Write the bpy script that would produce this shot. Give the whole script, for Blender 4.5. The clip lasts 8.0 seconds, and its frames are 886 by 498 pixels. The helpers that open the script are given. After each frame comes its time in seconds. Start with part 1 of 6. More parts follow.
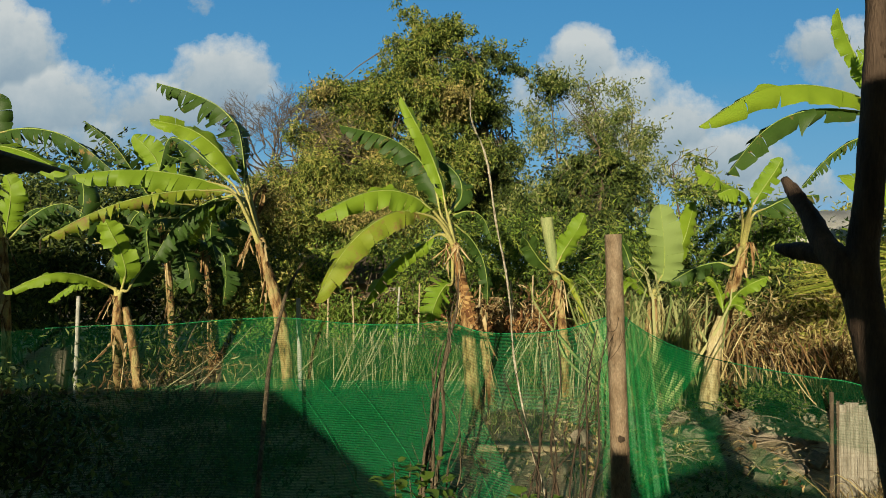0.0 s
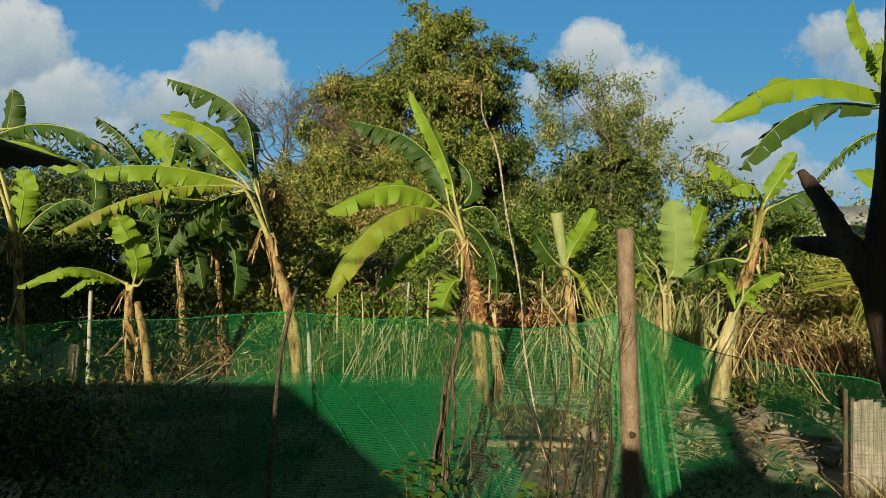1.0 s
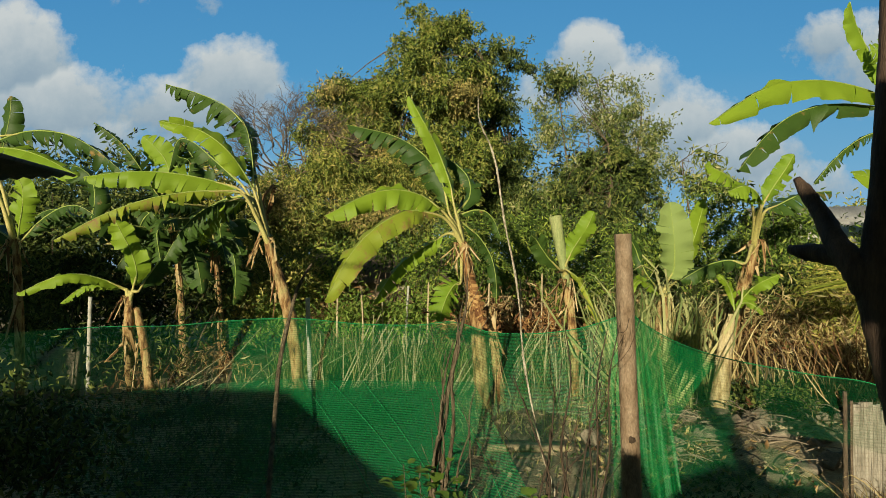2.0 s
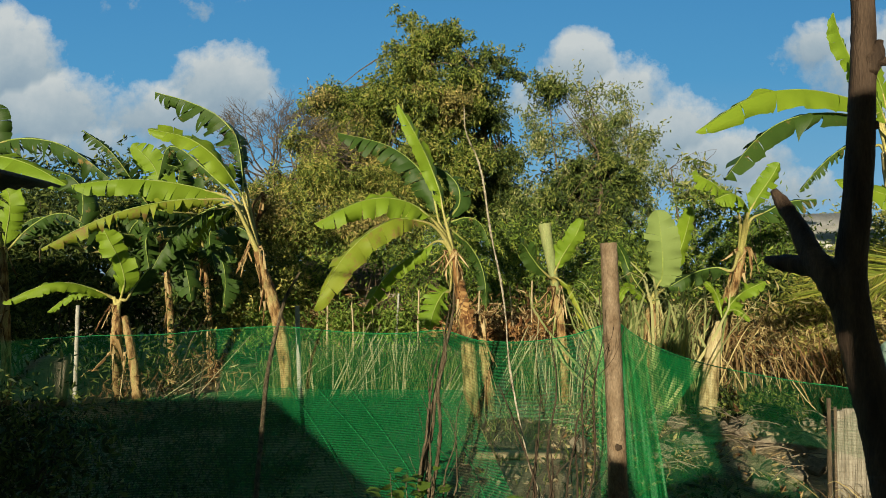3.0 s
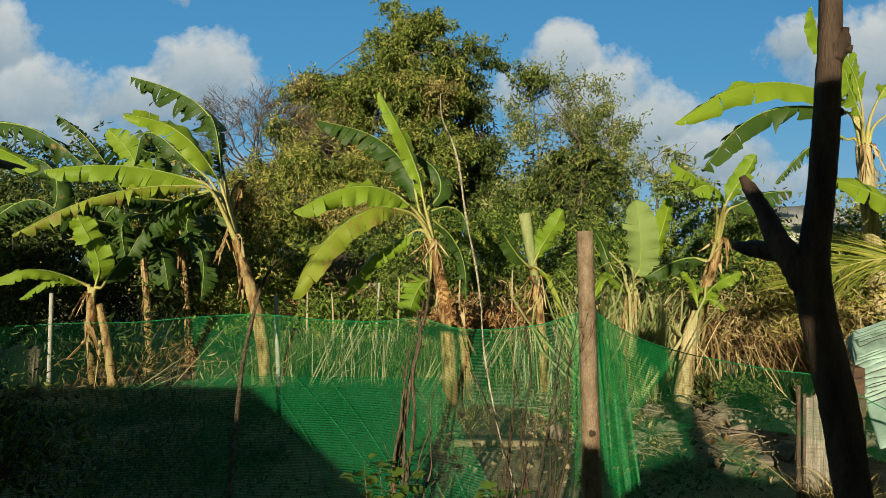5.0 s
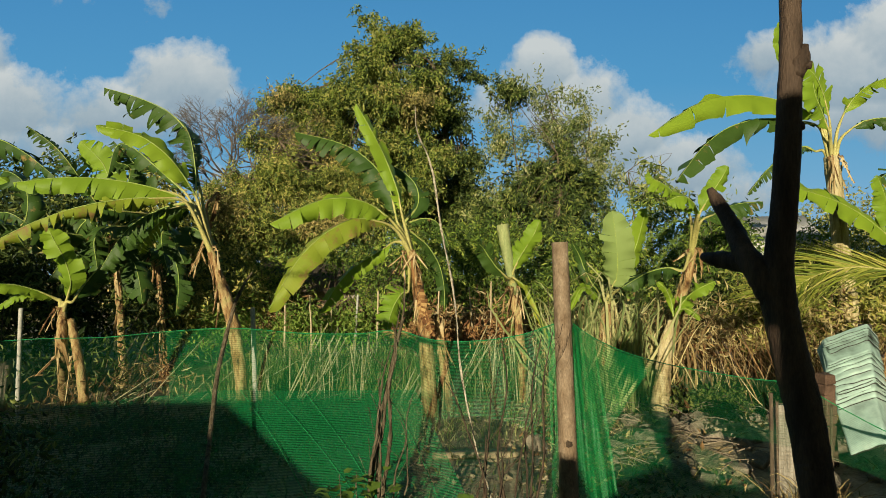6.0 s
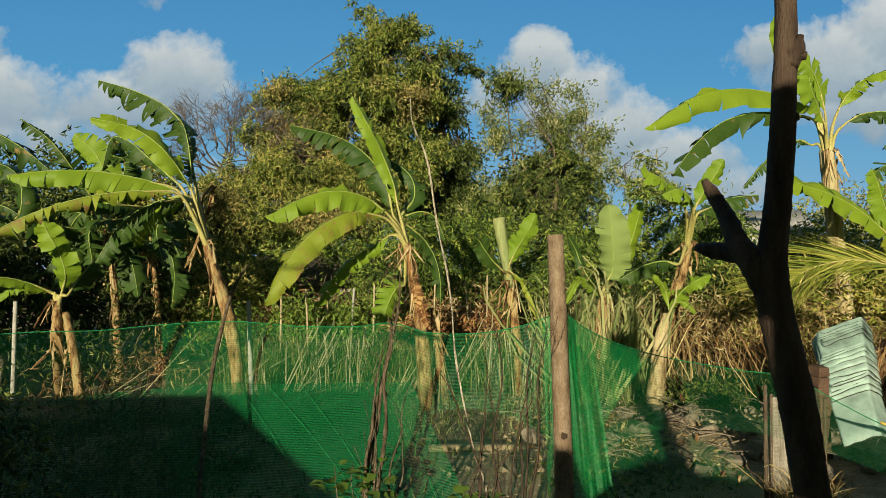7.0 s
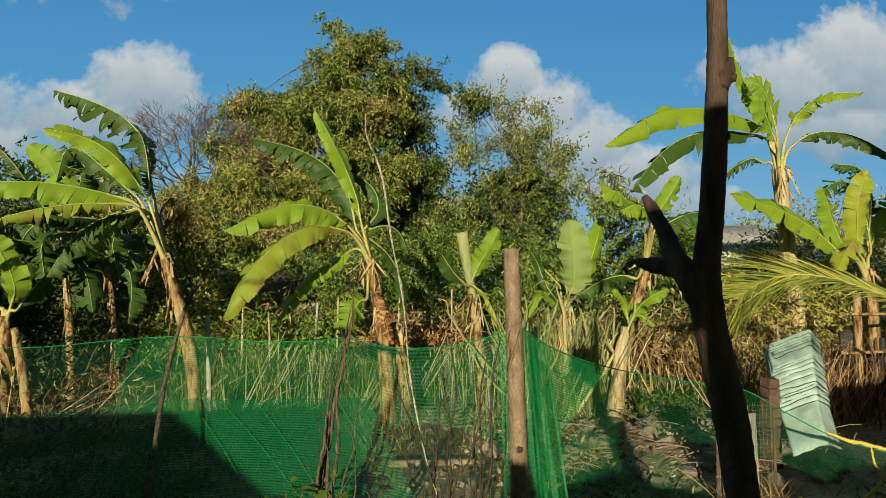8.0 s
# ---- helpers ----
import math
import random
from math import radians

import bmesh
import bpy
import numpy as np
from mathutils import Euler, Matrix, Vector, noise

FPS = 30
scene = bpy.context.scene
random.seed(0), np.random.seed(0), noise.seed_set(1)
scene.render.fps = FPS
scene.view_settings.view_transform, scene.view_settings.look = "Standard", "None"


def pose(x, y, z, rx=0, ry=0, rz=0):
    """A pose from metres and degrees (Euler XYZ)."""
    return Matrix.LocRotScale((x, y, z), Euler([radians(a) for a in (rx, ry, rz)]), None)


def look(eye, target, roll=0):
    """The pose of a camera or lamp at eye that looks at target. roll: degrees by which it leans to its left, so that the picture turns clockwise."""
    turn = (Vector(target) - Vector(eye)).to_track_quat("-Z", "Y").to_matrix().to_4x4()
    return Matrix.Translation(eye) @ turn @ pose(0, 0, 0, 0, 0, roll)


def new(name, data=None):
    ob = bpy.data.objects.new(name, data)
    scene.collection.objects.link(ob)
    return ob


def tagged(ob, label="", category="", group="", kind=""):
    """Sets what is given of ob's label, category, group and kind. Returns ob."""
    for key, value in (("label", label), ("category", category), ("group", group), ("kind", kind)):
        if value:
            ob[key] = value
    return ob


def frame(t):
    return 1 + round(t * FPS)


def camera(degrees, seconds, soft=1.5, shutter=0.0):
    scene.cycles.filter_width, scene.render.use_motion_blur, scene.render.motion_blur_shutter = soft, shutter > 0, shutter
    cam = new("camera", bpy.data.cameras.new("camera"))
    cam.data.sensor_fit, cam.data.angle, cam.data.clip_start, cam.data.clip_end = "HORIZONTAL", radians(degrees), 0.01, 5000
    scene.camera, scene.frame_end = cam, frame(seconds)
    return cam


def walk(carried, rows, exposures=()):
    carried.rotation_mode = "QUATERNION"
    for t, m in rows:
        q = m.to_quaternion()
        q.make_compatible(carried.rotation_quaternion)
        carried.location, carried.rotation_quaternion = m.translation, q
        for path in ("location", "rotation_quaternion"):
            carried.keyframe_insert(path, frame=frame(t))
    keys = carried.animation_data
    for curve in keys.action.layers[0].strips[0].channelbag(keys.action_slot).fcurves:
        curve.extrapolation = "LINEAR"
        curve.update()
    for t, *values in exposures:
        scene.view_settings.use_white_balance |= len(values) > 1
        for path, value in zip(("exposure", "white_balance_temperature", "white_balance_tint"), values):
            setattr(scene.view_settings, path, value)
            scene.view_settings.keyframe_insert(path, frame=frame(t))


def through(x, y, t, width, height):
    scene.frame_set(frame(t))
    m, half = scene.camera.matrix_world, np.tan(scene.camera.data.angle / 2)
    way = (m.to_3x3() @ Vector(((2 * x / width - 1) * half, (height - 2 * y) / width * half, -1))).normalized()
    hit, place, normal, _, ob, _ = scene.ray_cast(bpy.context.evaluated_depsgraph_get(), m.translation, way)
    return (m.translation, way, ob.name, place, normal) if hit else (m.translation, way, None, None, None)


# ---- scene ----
cam = camera(72.0, 8.0, soft=0.35)
PATH = [
    (0, (0.015, 0.037, 1.598), (0.01, 2.036, 1.663), 0.1),
    (0.5, (0.013, 0.032, 1.602), (-0.019, 2.031, 1.664), 0.2),
    (1, (0.006, 0.047, 1.59), (-0.028, 2.046, 1.642), 0.2),
    (1.2, (0.006, 0.047, 1.589), (-0.031, 2.046, 1.636), 0.1),
    (2.3, (0.029, 0.043, 1.624), (0.006, 2.041, 1.687), -0.5),
    (2.5, (0.039, 0.043, 1.625), (0.045, 2.041, 1.692), -0.6),
    (3, (0.042, 0.024, 1.63), (0.035, 2.023, 1.708), -0.3),
    (3.5, (0.043, 0.02, 1.626), (0.048, 2.019, 1.701), -0.1),
    (4, (0.063, 0.037, 1.619), (0.107, 2.035, 1.68), -0.1),
    (4.2, (0.064, 0.037, 1.618), (0.099, 2.035, 1.669), -0.1),
    (5.3, (0.085, 0.028, 1.605), (0.152, 2.025, 1.653), 0.1),
    (5.5, (0.086, 0.028, 1.604), (0.173, 2.025, 1.666), 0.1),
    (6, (0.105, 0.026, 1.613), (0.217, 2.021, 1.697), -0.4),
    (6.5, (0.109, 0.026, 1.606), (0.218, 2.022, 1.674), -0.6),
    (7, (0.111, 0.028, 1.603), (0.234, 2.023, 1.668), -0.4),
    (7.5, (0.115, 0.021, 1.607), (0.242, 2.015, 1.684), -0.6),
    (8, (0.187, 0.01, 1.601), (0.409, 1.994, 1.712), -0.4),
]
walk(cam, [(t, look(eye, target, roll)) for t, eye, target, roll in PATH],
     exposures=[(0, 0.38), (8, 0.38)])

# world, sun and exposure
SUN_DIR = Vector((0.30, 1.0, -0.195)).normalized()      # the way the light travels
world = bpy.data.worlds.new("sky")
scene.world = world
world.use_nodes = True
wn = world.node_tree
sky = wn.nodes.new("ShaderNodeTexSky")
sky.sky_type, sky.sun_disc = "NISHITA", False
sky.sun_elevation = math.asin(-SUN_DIR.z)
sky.sun_rotation = math.atan2(-SUN_DIR.x, -SUN_DIR.y)
sky.air_density, sky.dust_density, sky.ozone_density = 1.0, 0.0, 1.2
tint = wn.nodes.new("ShaderNodeMix")
tint.data_type, tint.blend_type = "RGBA", "MULTIPLY"
tint.inputs[0].default_value = 1.0
tint.inputs[7].default_value = (0.70, 0.80, 0.64, 1)
wn.links.new(sky.outputs[0], tint.inputs[6])
wn.links.new(tint.outputs[2], wn.nodes["Background"].inputs[0])
wn.nodes["Background"].inputs[1].default_value = 0.05
sun_data = bpy.data.lights.new("sun", "SUN")
sun_data.energy, sun_data.angle, sun_data.color = 5.0, radians(0.6), (1.0, 0.875, 0.63)
sun = new("sun", sun_data)
sun.rotation_euler = SUN_DIR.to_track_quat("-Z", "Y").to_euler()
sun.location = (-8, -20, 12)


# ---- materials ----
def material(name):
    m = bpy.data.materials.new(name)
    m.use_nodes = True
    t = m.node_tree
    return m, t, t.nodes["Principled BSDF"], t.nodes["Material Output"]


def add(t, kind, **inputs):
    n = t.nodes.new(kind)
    for k, v in inputs.items():
        n.inputs[k.replace("_", " ")].default_value = v
    return n


def ramp(t, fac, stops):
    r = t.nodes.new("ShaderNodeValToRGB")
    while len(r.color_ramp.elements) < len(stops):
        r.color_ramp.elements.new(0.5)
    for e, (p, c) in zip(r.color_ramp.elements, stops):
        e.position, e.color = p, (*c, 1)
    t.links.new(fac, r.inputs[0])
    return r.outputs[0]


def mix(t, fac, a, b, mode="MIX"):
    n = t.nodes.new("ShaderNodeMix")
    n.data_type, n.blend_type = "RGBA", mode
    for sock, v in ((n.inputs[0], fac), (n.inputs[6], a), (n.inputs[7], b)):
        if hasattr(v, "links"):
            t.links.new(v, sock)
        elif isinstance(v, tuple):
            sock.default_value = (*v, 1)
        else:
            sock.default_value = v
    return n.outputs[2]


def bump(t, height, bsdf, strength, distance=0.02):
    b = add(t, "ShaderNodeBump", Strength=strength, Distance=distance)
    t.links.new(height, b.inputs["Height"])
    t.links.new(b.outputs[0], bsdf.inputs["Normal"])


def coords(t, kind="Object", scale=(1, 1, 1)):
    c = t.nodes.new("ShaderNodeTexCoord")
    m = add(t, "ShaderNodeMapping", Scale=scale)
    t.links.new(c.outputs[kind], m.inputs[0])
    return m.outputs[0]


def noise_tex(t, vec, scale, detail=5.0, rough=0.6):
    n = add(t, "ShaderNodeTexNoise", Scale=scale, Detail=detail, Roughness=rough)
    t.links.new(vec, n.inputs["Vector"])
    return n.outputs["Fac"]


def rough_mat(name, stops, scale=6.0, stretch=(1, 1, 1), rough=0.85, relief=0.5, fine=60.0, distance=0.02):
    """A dull surface: colours by a coarse noise, darkened and roughened by a fine one."""
    m, t, b, _ = material(name)
    v = coords(t, "Object", stretch)
    n = noise_tex(t, v, scale)
    f = noise_tex(t, v, fine, 3)
    c = ramp(t, n, stops)
    c = mix(t, 0.6, c, ramp(t, f, [(0.3, (0.45, 0.45, 0.45)), (0.7, (1.25, 1.25, 1.25))]), "MULTIPLY")
    t.links.new(c, b.inputs["Base Color"])
    b.inputs["Roughness"].default_value = rough
    b.inputs["Specular IOR Level"].default_value = 0.2
    h = t.nodes.new("ShaderNodeMath")
    h.operation = "ADD"
    t.links.new(n, h.inputs[0])
    t.links.new(f, h.inputs[1])
    bump(t, h.outputs[0], b, relief, distance)
    return m


def foliage_mat(name, stops, through=0.22, rough=0.55):
    """Small leaves: each island has its own green; some light goes through."""
    m, t, b, out = material(name)
    g = t.nodes.new("ShaderNodeNewGeometry")
    big = noise_tex(t, coords(t, "Object"), 1.6, 3)
    s = t.nodes.new("ShaderNodeMath")
    s.operation, s.use_clamp = "ADD", True
    r = t.nodes.new("ShaderNodeMath")
    r.operation = "MULTIPLY"
    r.inputs[1].default_value = 1.05
    t.links.new(g.outputs["Random Per Island"], r.inputs[0])
    t.links.new(r.outputs[0], s.inputs[0])
    a2 = t.nodes.new("ShaderNodeMath")
    a2.operation = "MULTIPLY_ADD"
    t.links.new(big, a2.inputs[0])
    a2.inputs[1].default_value, a2.inputs[2].default_value = 1.7, -0.90
    t.links.new(a2.outputs[0], s.inputs[1])
    c = ramp(t, s.outputs[0], stops)
    t.links.new(c, b.inputs["Base Color"])
    b.inputs["Roughness"].default_value = rough
    b.inputs["Specular IOR Level"].default_value = 0.25 if rough < 0.8 else 0.05
    tr = t.nodes.new("ShaderNodeBsdfTranslucent")
    t.links.new(c, tr.inputs[0])
    mx = t.nodes.new("ShaderNodeMixShader")
    mx.inputs[0].default_value = through
    t.links.new(b.outputs[0], mx.inputs[1])
    t.links.new(tr.outputs[0], mx.inputs[2])
    t.links.new(mx.outputs[0], out.inputs[0])
    return m


def banana_mat(name, fresh, old, brown=0.1, through=0.4):
    """A banana blade: fine cross veins, paler along the rib, browned edge patches."""
    m, t, b, out = material(name)
    uv = coords(t, "UV")
    sep = t.nodes.new("ShaderNodeSeparateXYZ")
    t.links.new(uv, sep.inputs[0])
    w = add(t, "ShaderNodeTexWave", Scale=19.0, Distortion=2.5, Detail=3.0)
    w.bands_direction = "X"
    t.links.new(uv, w.inputs[0])
    n = noise_tex(t, coords(t, "Object"), 2.2, 4)
    info = t.nodes.new("ShaderNodeObjectInfo")
    c = mix(t, n, fresh, old)
    c = mix(t, 0.07, c, ramp(t, w.outputs["Fac"], [(0.0, (0.6, 0.65, 0.5)), (1.0, (1.2, 1.2, 1.1))]), "MULTIPLY")
    c = mix(t, 0.5, c, ramp(t, info.outputs["Random"], [(0.0, (0.75, 0.85, 0.8)), (1.0, (1.25, 1.15, 0.9))]), "MULTIPLY")
    d = noise_tex(t, coords(t, "Object", (1, 1, 1)), 5.0, 6, 0.7)
    edge = ramp(t, d, [(0.62 - brown, (0, 0, 0)), (0.72 - brown, (1, 1, 1))]) if brown > 0 else None
    if edge is not None:
        c = mix(t, edge, c, (0.26, 0.17, 0.06))
    t.links.new(c, b.inputs["Base Color"])
    b.inputs["Roughness"].default_value = 0.5
    b.inputs["Specular IOR Level"].default_value = 0.2
    bump(t, w.outputs["Fac"], b, 0.08, 0.01)
    tr = t.nodes.new("ShaderNodeBsdfTranslucent")
    t.links.new(c, tr.inputs[0])
    mx = t.nodes.new("ShaderNodeMixShader")
    mx.inputs[0].default_value = through
    t.links.new(b.outputs[0], mx.inputs[1])
    t.links.new(tr.outputs[0], mx.inputs[2])
    t.links.new(mx.outputs[0], out.inputs[0])
    return m


def net_mat(name, cover, colour, pitch=0.021, thread=0.75):
    """Woven shade net: rows of tape with gaps that one sees through."""
    m, t, b, out = material(name)
    uv = coords(t, "UV")
    rows = add(t, "ShaderNodeTexWave", Scale=1.0 / pitch / 3.1416 * 0.5, Distortion=0.6, Detail=1.0)
    rows.bands_direction = "Y"
    t.links.new(uv, rows.inputs[0])
    cols = add(t, "ShaderNodeTexWave", Scale=1.0 / pitch / 3.1416 * 0.35, Distortion=0.3)
    cols.bands_direction = "X"
    t.links.new(uv, cols.inputs[0])
    n = noise_tex(t, coords(t, "Object"), 2.5, 4)
    a = ramp(t, rows.outputs["Fac"], [(0.25, (cover * 0.55,) * 3), (0.75, (cover * 1.5,) * 3)])
    a = mix(t, cover * 0.2, a, cols.outputs["Color"], "ADD")
    a = mix(t, 0.5, a, ramp(t, n, [(0.3, (0.8,) * 3), (0.7, (1.15,) * 3)]), "MULTIPLY")
    weave = mix(t, ramp(t, rows.outputs["Fac"], [(0.35, (0, 0, 0)), (0.65, (1, 1, 1))]), tuple(x * thread for x in colour), colour)
    t.links.new(mix(t, n, weave, tuple(x * 0.75 for x in colour)), b.inputs["Base Color"])
    b.inputs["Roughness"].default_value = 0.5
    tr = t.nodes.new("ShaderNodeBsdfTranslucent")
    tr.inputs[0].default_value = (*colour, 1)
    body = t.nodes.new("ShaderNodeMixShader")
    body.inputs[0].default_value = 0.3
    t.links.new(b.outputs[0], body.inputs[1])
    t.links.new(tr.outputs[0], body.inputs[2])
    clear = t.nodes.new("ShaderNodeBsdfTransparent")
    mx = t.nodes.new("ShaderNodeMixShader")
    t.links.new(a, mx.inputs[0])
    t.links.new(clear.outputs[0], mx.inputs[1])
    t.links.new(body.outputs[0], mx.inputs[2])
    t.links.new(mx.outputs[0], out.inputs[0])
    return m


M_BARK = rough_mat("weathered_bark", [(0.3, (0.08, 0.06, 0.038)), (0.7, (0.20, 0.155, 0.10))], 5, (3, 3, 0.6))
M_POST = rough_mat("peeled_pole", [(0.25, (0.09, 0.058, 0.03)), (0.42, (0.20, 0.140, 0.085)), (0.6, (0.27, 0.20, 0.13)), (0.8, (0.40, 0.32, 0.22))], 9, (2.2, 2.2, 1.0), 0.8, 0.5, 60)
M_FORK = rough_mat("forked_trunk_bark", [(0.3, (0.026, 0.017, 0.012)), (0.7, (0.11, 0.074, 0.05))], 6, (3, 3, 0.5), 0.7, 0.4, 80)
M_TWIG = rough_mat("grey_twig", [(0.3, (0.06, 0.045, 0.03)), (0.7, (0.17, 0.13, 0.085))], 9, (3, 3, 1))
M_BARE = rough_mat("grey_bare_bark", [(0.3, (0.085, 0.072, 0.06)), (0.7, (0.19, 0.165, 0.14))], 6, (2, 2, 1))
M_VINE = rough_mat("dead_vine_bark", [(0.3, (0.05, 0.038, 0.022)), (0.5, (0.14, 0.108, 0.066)), (0.75, (0.30, 0.25, 0.165))], 16, (3, 3, 0.8), 0.95, 0.9, 70)
M_SHOOT = rough_mat("dark_dead_shoot", [(0.3, (0.03, 0.022, 0.015)), (0.7, (0.10, 0.07, 0.045))], 14, (3, 3, 1), 0.9)
M_DRIFT = rough_mat("grey_dry_wood", [(0.3, (0.14, 0.115, 0.08)), (0.7, (0.36, 0.30, 0.21))], 3)
M_PALE = rough_mat("dry_cane", [(0.3, (0.36, 0.28, 0.16)), (0.7, (0.58, 0.48, 0.30))], 8, (2, 2, 0.6), 0.6, 0.25)
M_CANE = rough_mat("cut_cane", [(0.3, (0.26, 0.235, 0.12)), (0.7, (0.48, 0.43, 0.25))], 8, (2, 2, 0.6), 0.6, 0.25)
M_STALK = rough_mat("bleached_stalk", [(0.3, (0.24, 0.20, 0.13)), (0.6, (0.50, 0.45, 0.34)), (0.8, (0.62, 0.58, 0.46))], 30, (1, 1, 1), 0.8, 0.6)
M_WHITE = rough_mat("faded_bamboo", [(0.3, (0.30, 0.30, 0.25)), (0.7, (0.54, 0.53, 0.46))], 8, (2, 2, 0.6), 0.6, 0.2)
M_STEM = rough_mat("banana_sheath", [(0.33, (0.07, 0.035, 0.017)), (0.44, (0.27, 0.150, 0.055)), (0.56, (0.48, 0.345, 0.155)), (0.66, (0.42, 0.37, 0.145)), (0.74, (0.16, 0.085, 0.035))], 4.2, (5, 5, 1.3), 0.6, 0.8, 30)
M_STEM_PALE = rough_mat("pale_banana_sheath", [(0.3, (0.18, 0.12, 0.05)), (0.45, (0.42, 0.34, 0.16)), (0.6, (0.58, 0.50, 0.28)), (0.75, (0.40, 0.36, 0.14))], 3.4, (6, 6, 0.9), 0.6, 0.7, 30)
M_RIB = rough_mat("banana_rib", [(0.3, (0.34, 0.32, 0.09)), (0.7, (0.50, 0.44, 0.17))], 4, (1, 1, 1), 0.5, 0.1)
M_MIDRIB = rough_mat("blade_rib", [(0.3, (0.24, 0.34, 0.06)), (0.7, (0.36, 0.42, 0.12))], 4, (1, 1, 1), 0.5, 0.1)
M_ROLL = rough_mat("rolled_leaf", [(0.3, (0.20, 0.26, 0.09)), (0.7, (0.36, 0.38, 0.16))], 5, (4, 4, 0.6), 0.6, 0.3)
M_DEAD = foliage_mat("dead_leaf", [(0.1, (0.12, 0.065, 0.03)), (0.45, (0.28, 0.17, 0.075)), (0.8, (0.44, 0.32, 0.15)), (1.0, (0.56, 0.45, 0.25))], 0.2, 0.8)
M_STRAW = foliage_mat("straw", [(0.05, (0.146, 0.095, 0.045)), (0.4, (0.314, 0.235, 0.101)), (0.75, (0.493, 0.403, 0.179)), (1.0, (0.627, 0.538, 0.291))], 0.15, 0.8)
M_RUST = foliage_mat("rusty_dead_leaves", [(0.1, (0.14, 0.065, 0.03)), (0.5, (0.30, 0.16, 0.065)), (1.0, (0.48, 0.32, 0.13))], 0.15, 0.8)
M_BLADE = banana_mat("banana_blade", (0.141, 0.252, 0.020), (0.255, 0.360, 0.032), 0.0, 0.28)
M_BLADE_OLD = banana_mat("old_banana_blade", (0.19, 0.28, 0.025), (0.34, 0.36, 0.04), 0.09, 0.28)
# Shade of back and turned-away leaves is put into this darker blade.
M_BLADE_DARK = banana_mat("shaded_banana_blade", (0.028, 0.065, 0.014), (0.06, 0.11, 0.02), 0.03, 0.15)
M_BLADE_PALE = banana_mat("pale_banana_blade", (0.24, 0.33, 0.10), (0.32, 0.40, 0.14), 0.0, 0.3)
M_TREE = foliage_mat("tree_leaves", [(0.05, (0.033, 0.060, 0.014)), (0.35, (0.118, 0.162, 0.027)), (0.65, (0.205, 0.262, 0.045)), (1.0, (0.345, 0.335, 0.090))])
M_BAMBOO = foliage_mat("bamboo_leaves", [(0.05, (0.060, 0.092, 0.018)), (0.45, (0.190, 0.240, 0.045)), (0.8, (0.360, 0.375, 0.085)), (1.0, (0.500, 0.430, 0.135))])
M_YELLOWISH = foliage_mat("yellow_green_leaves", [(0.05, (0.084, 0.108, 0.024)), (0.45, (0.240, 0.264, 0.048)), (0.8, (0.408, 0.396, 0.084)), (1.0, (0.600, 0.504, 0.168))])
M_GREY_LEAF = foliage_mat("grey_green_leaves", [(0.05, (0.08, 0.12, 0.03)), (0.5, (0.20, 0.24, 0.07)), (0.85, (0.34, 0.36, 0.13)), (1.0, (0.46, 0.44, 0.22))], 0.25, 0.35)
M_SHRUB = foliage_mat("shrub_leaves", [(0.05, (0.041, 0.074, 0.016)), (0.4, (0.095, 0.162, 0.027)), (0.8, (0.203, 0.284, 0.041)), (1.0, (0.338, 0.392, 0.068))])
# Darker leaf copy; the shade of hollows and thickets is in its colour.
M_DEEP = foliage_mat("shade_toned_leaves", [(0.05, (0.022, 0.04, 0.012)), (0.45, (0.06, 0.095, 0.02)), (0.8, (0.13, 0.17, 0.035)), (1.0, (0.24, 0.26, 0.07))])
M_OLIVE = foliage_mat("dry_shrub_leaves", [(0.05, (0.108, 0.095, 0.034)), (0.45, (0.230, 0.216, 0.068)), (0.8, (0.392, 0.338, 0.108)), (1.0, (0.540, 0.419, 0.162))])
M_WEED = foliage_mat("weed_leaves", [(0.05, (0.10, 0.18, 0.03)), (0.5, (0.20, 0.32, 0.05)), (1.0, (0.34, 0.42, 0.09))], 0.4)
M_GRASS = foliage_mat("grass_blades", [(0.05, (0.07, 0.10, 0.025)), (0.5, (0.14, 0.18, 0.04)), (1.0, (0.34, 0.30, 0.12))], 0.3)
M_STRAPPY = foliage_mat("strappy_grass", [(0.05, (0.12, 0.17, 0.05)), (0.5, (0.28, 0.33, 0.12)), (1.0, (0.50, 0.48, 0.22))], 0.25)
M_STONE = rough_mat("rubble_stone", [(0.3, (0.17, 0.14, 0.10)), (0.7, (0.40, 0.34, 0.25))], 5, (1, 1, 1), 0.9, 0.6, 50)
M_BOARD = rough_mat("grey_board", [(0.3, (0.22, 0.19, 0.15)), (0.7, (0.42, 0.37, 0.30))], 6, (1, 6, 1), 0.85)
M_GREY_BOARD = rough_mat("sun_bleached_board", [(0.3, (0.24, 0.22, 0.17)), (0.7, (0.50, 0.46, 0.37))], 6, (6, 6, 0.8), 0.9)
# Near-black puts shade into sheet edges, back planks and the roof corner.
M_NEAR_BLACK = rough_mat("near_black_sheet", [(0.3, (0.03, 0.027, 0.022)), (0.7, (0.08, 0.07, 0.06))], 5)
M_THATCH = rough_mat("brown_thatch", [(0.3, (0.10, 0.075, 0.05)), (0.7, (0.26, 0.20, 0.14))], 6, (6, 1, 1))
M_ROOF = rough_mat("rusty_sheet", [(0.3, (0.34, 0.33, 0.30)), (0.7, (0.56, 0.55, 0.52))], 3, (1, 1, 1), 0.6, 0.2)
M_BRICK = rough_mat("brown_block", [(0.3, (0.06, 0.036, 0.024)), (0.7, (0.17, 0.105, 0.07))], 5, (1, 1, 1), 0.9)
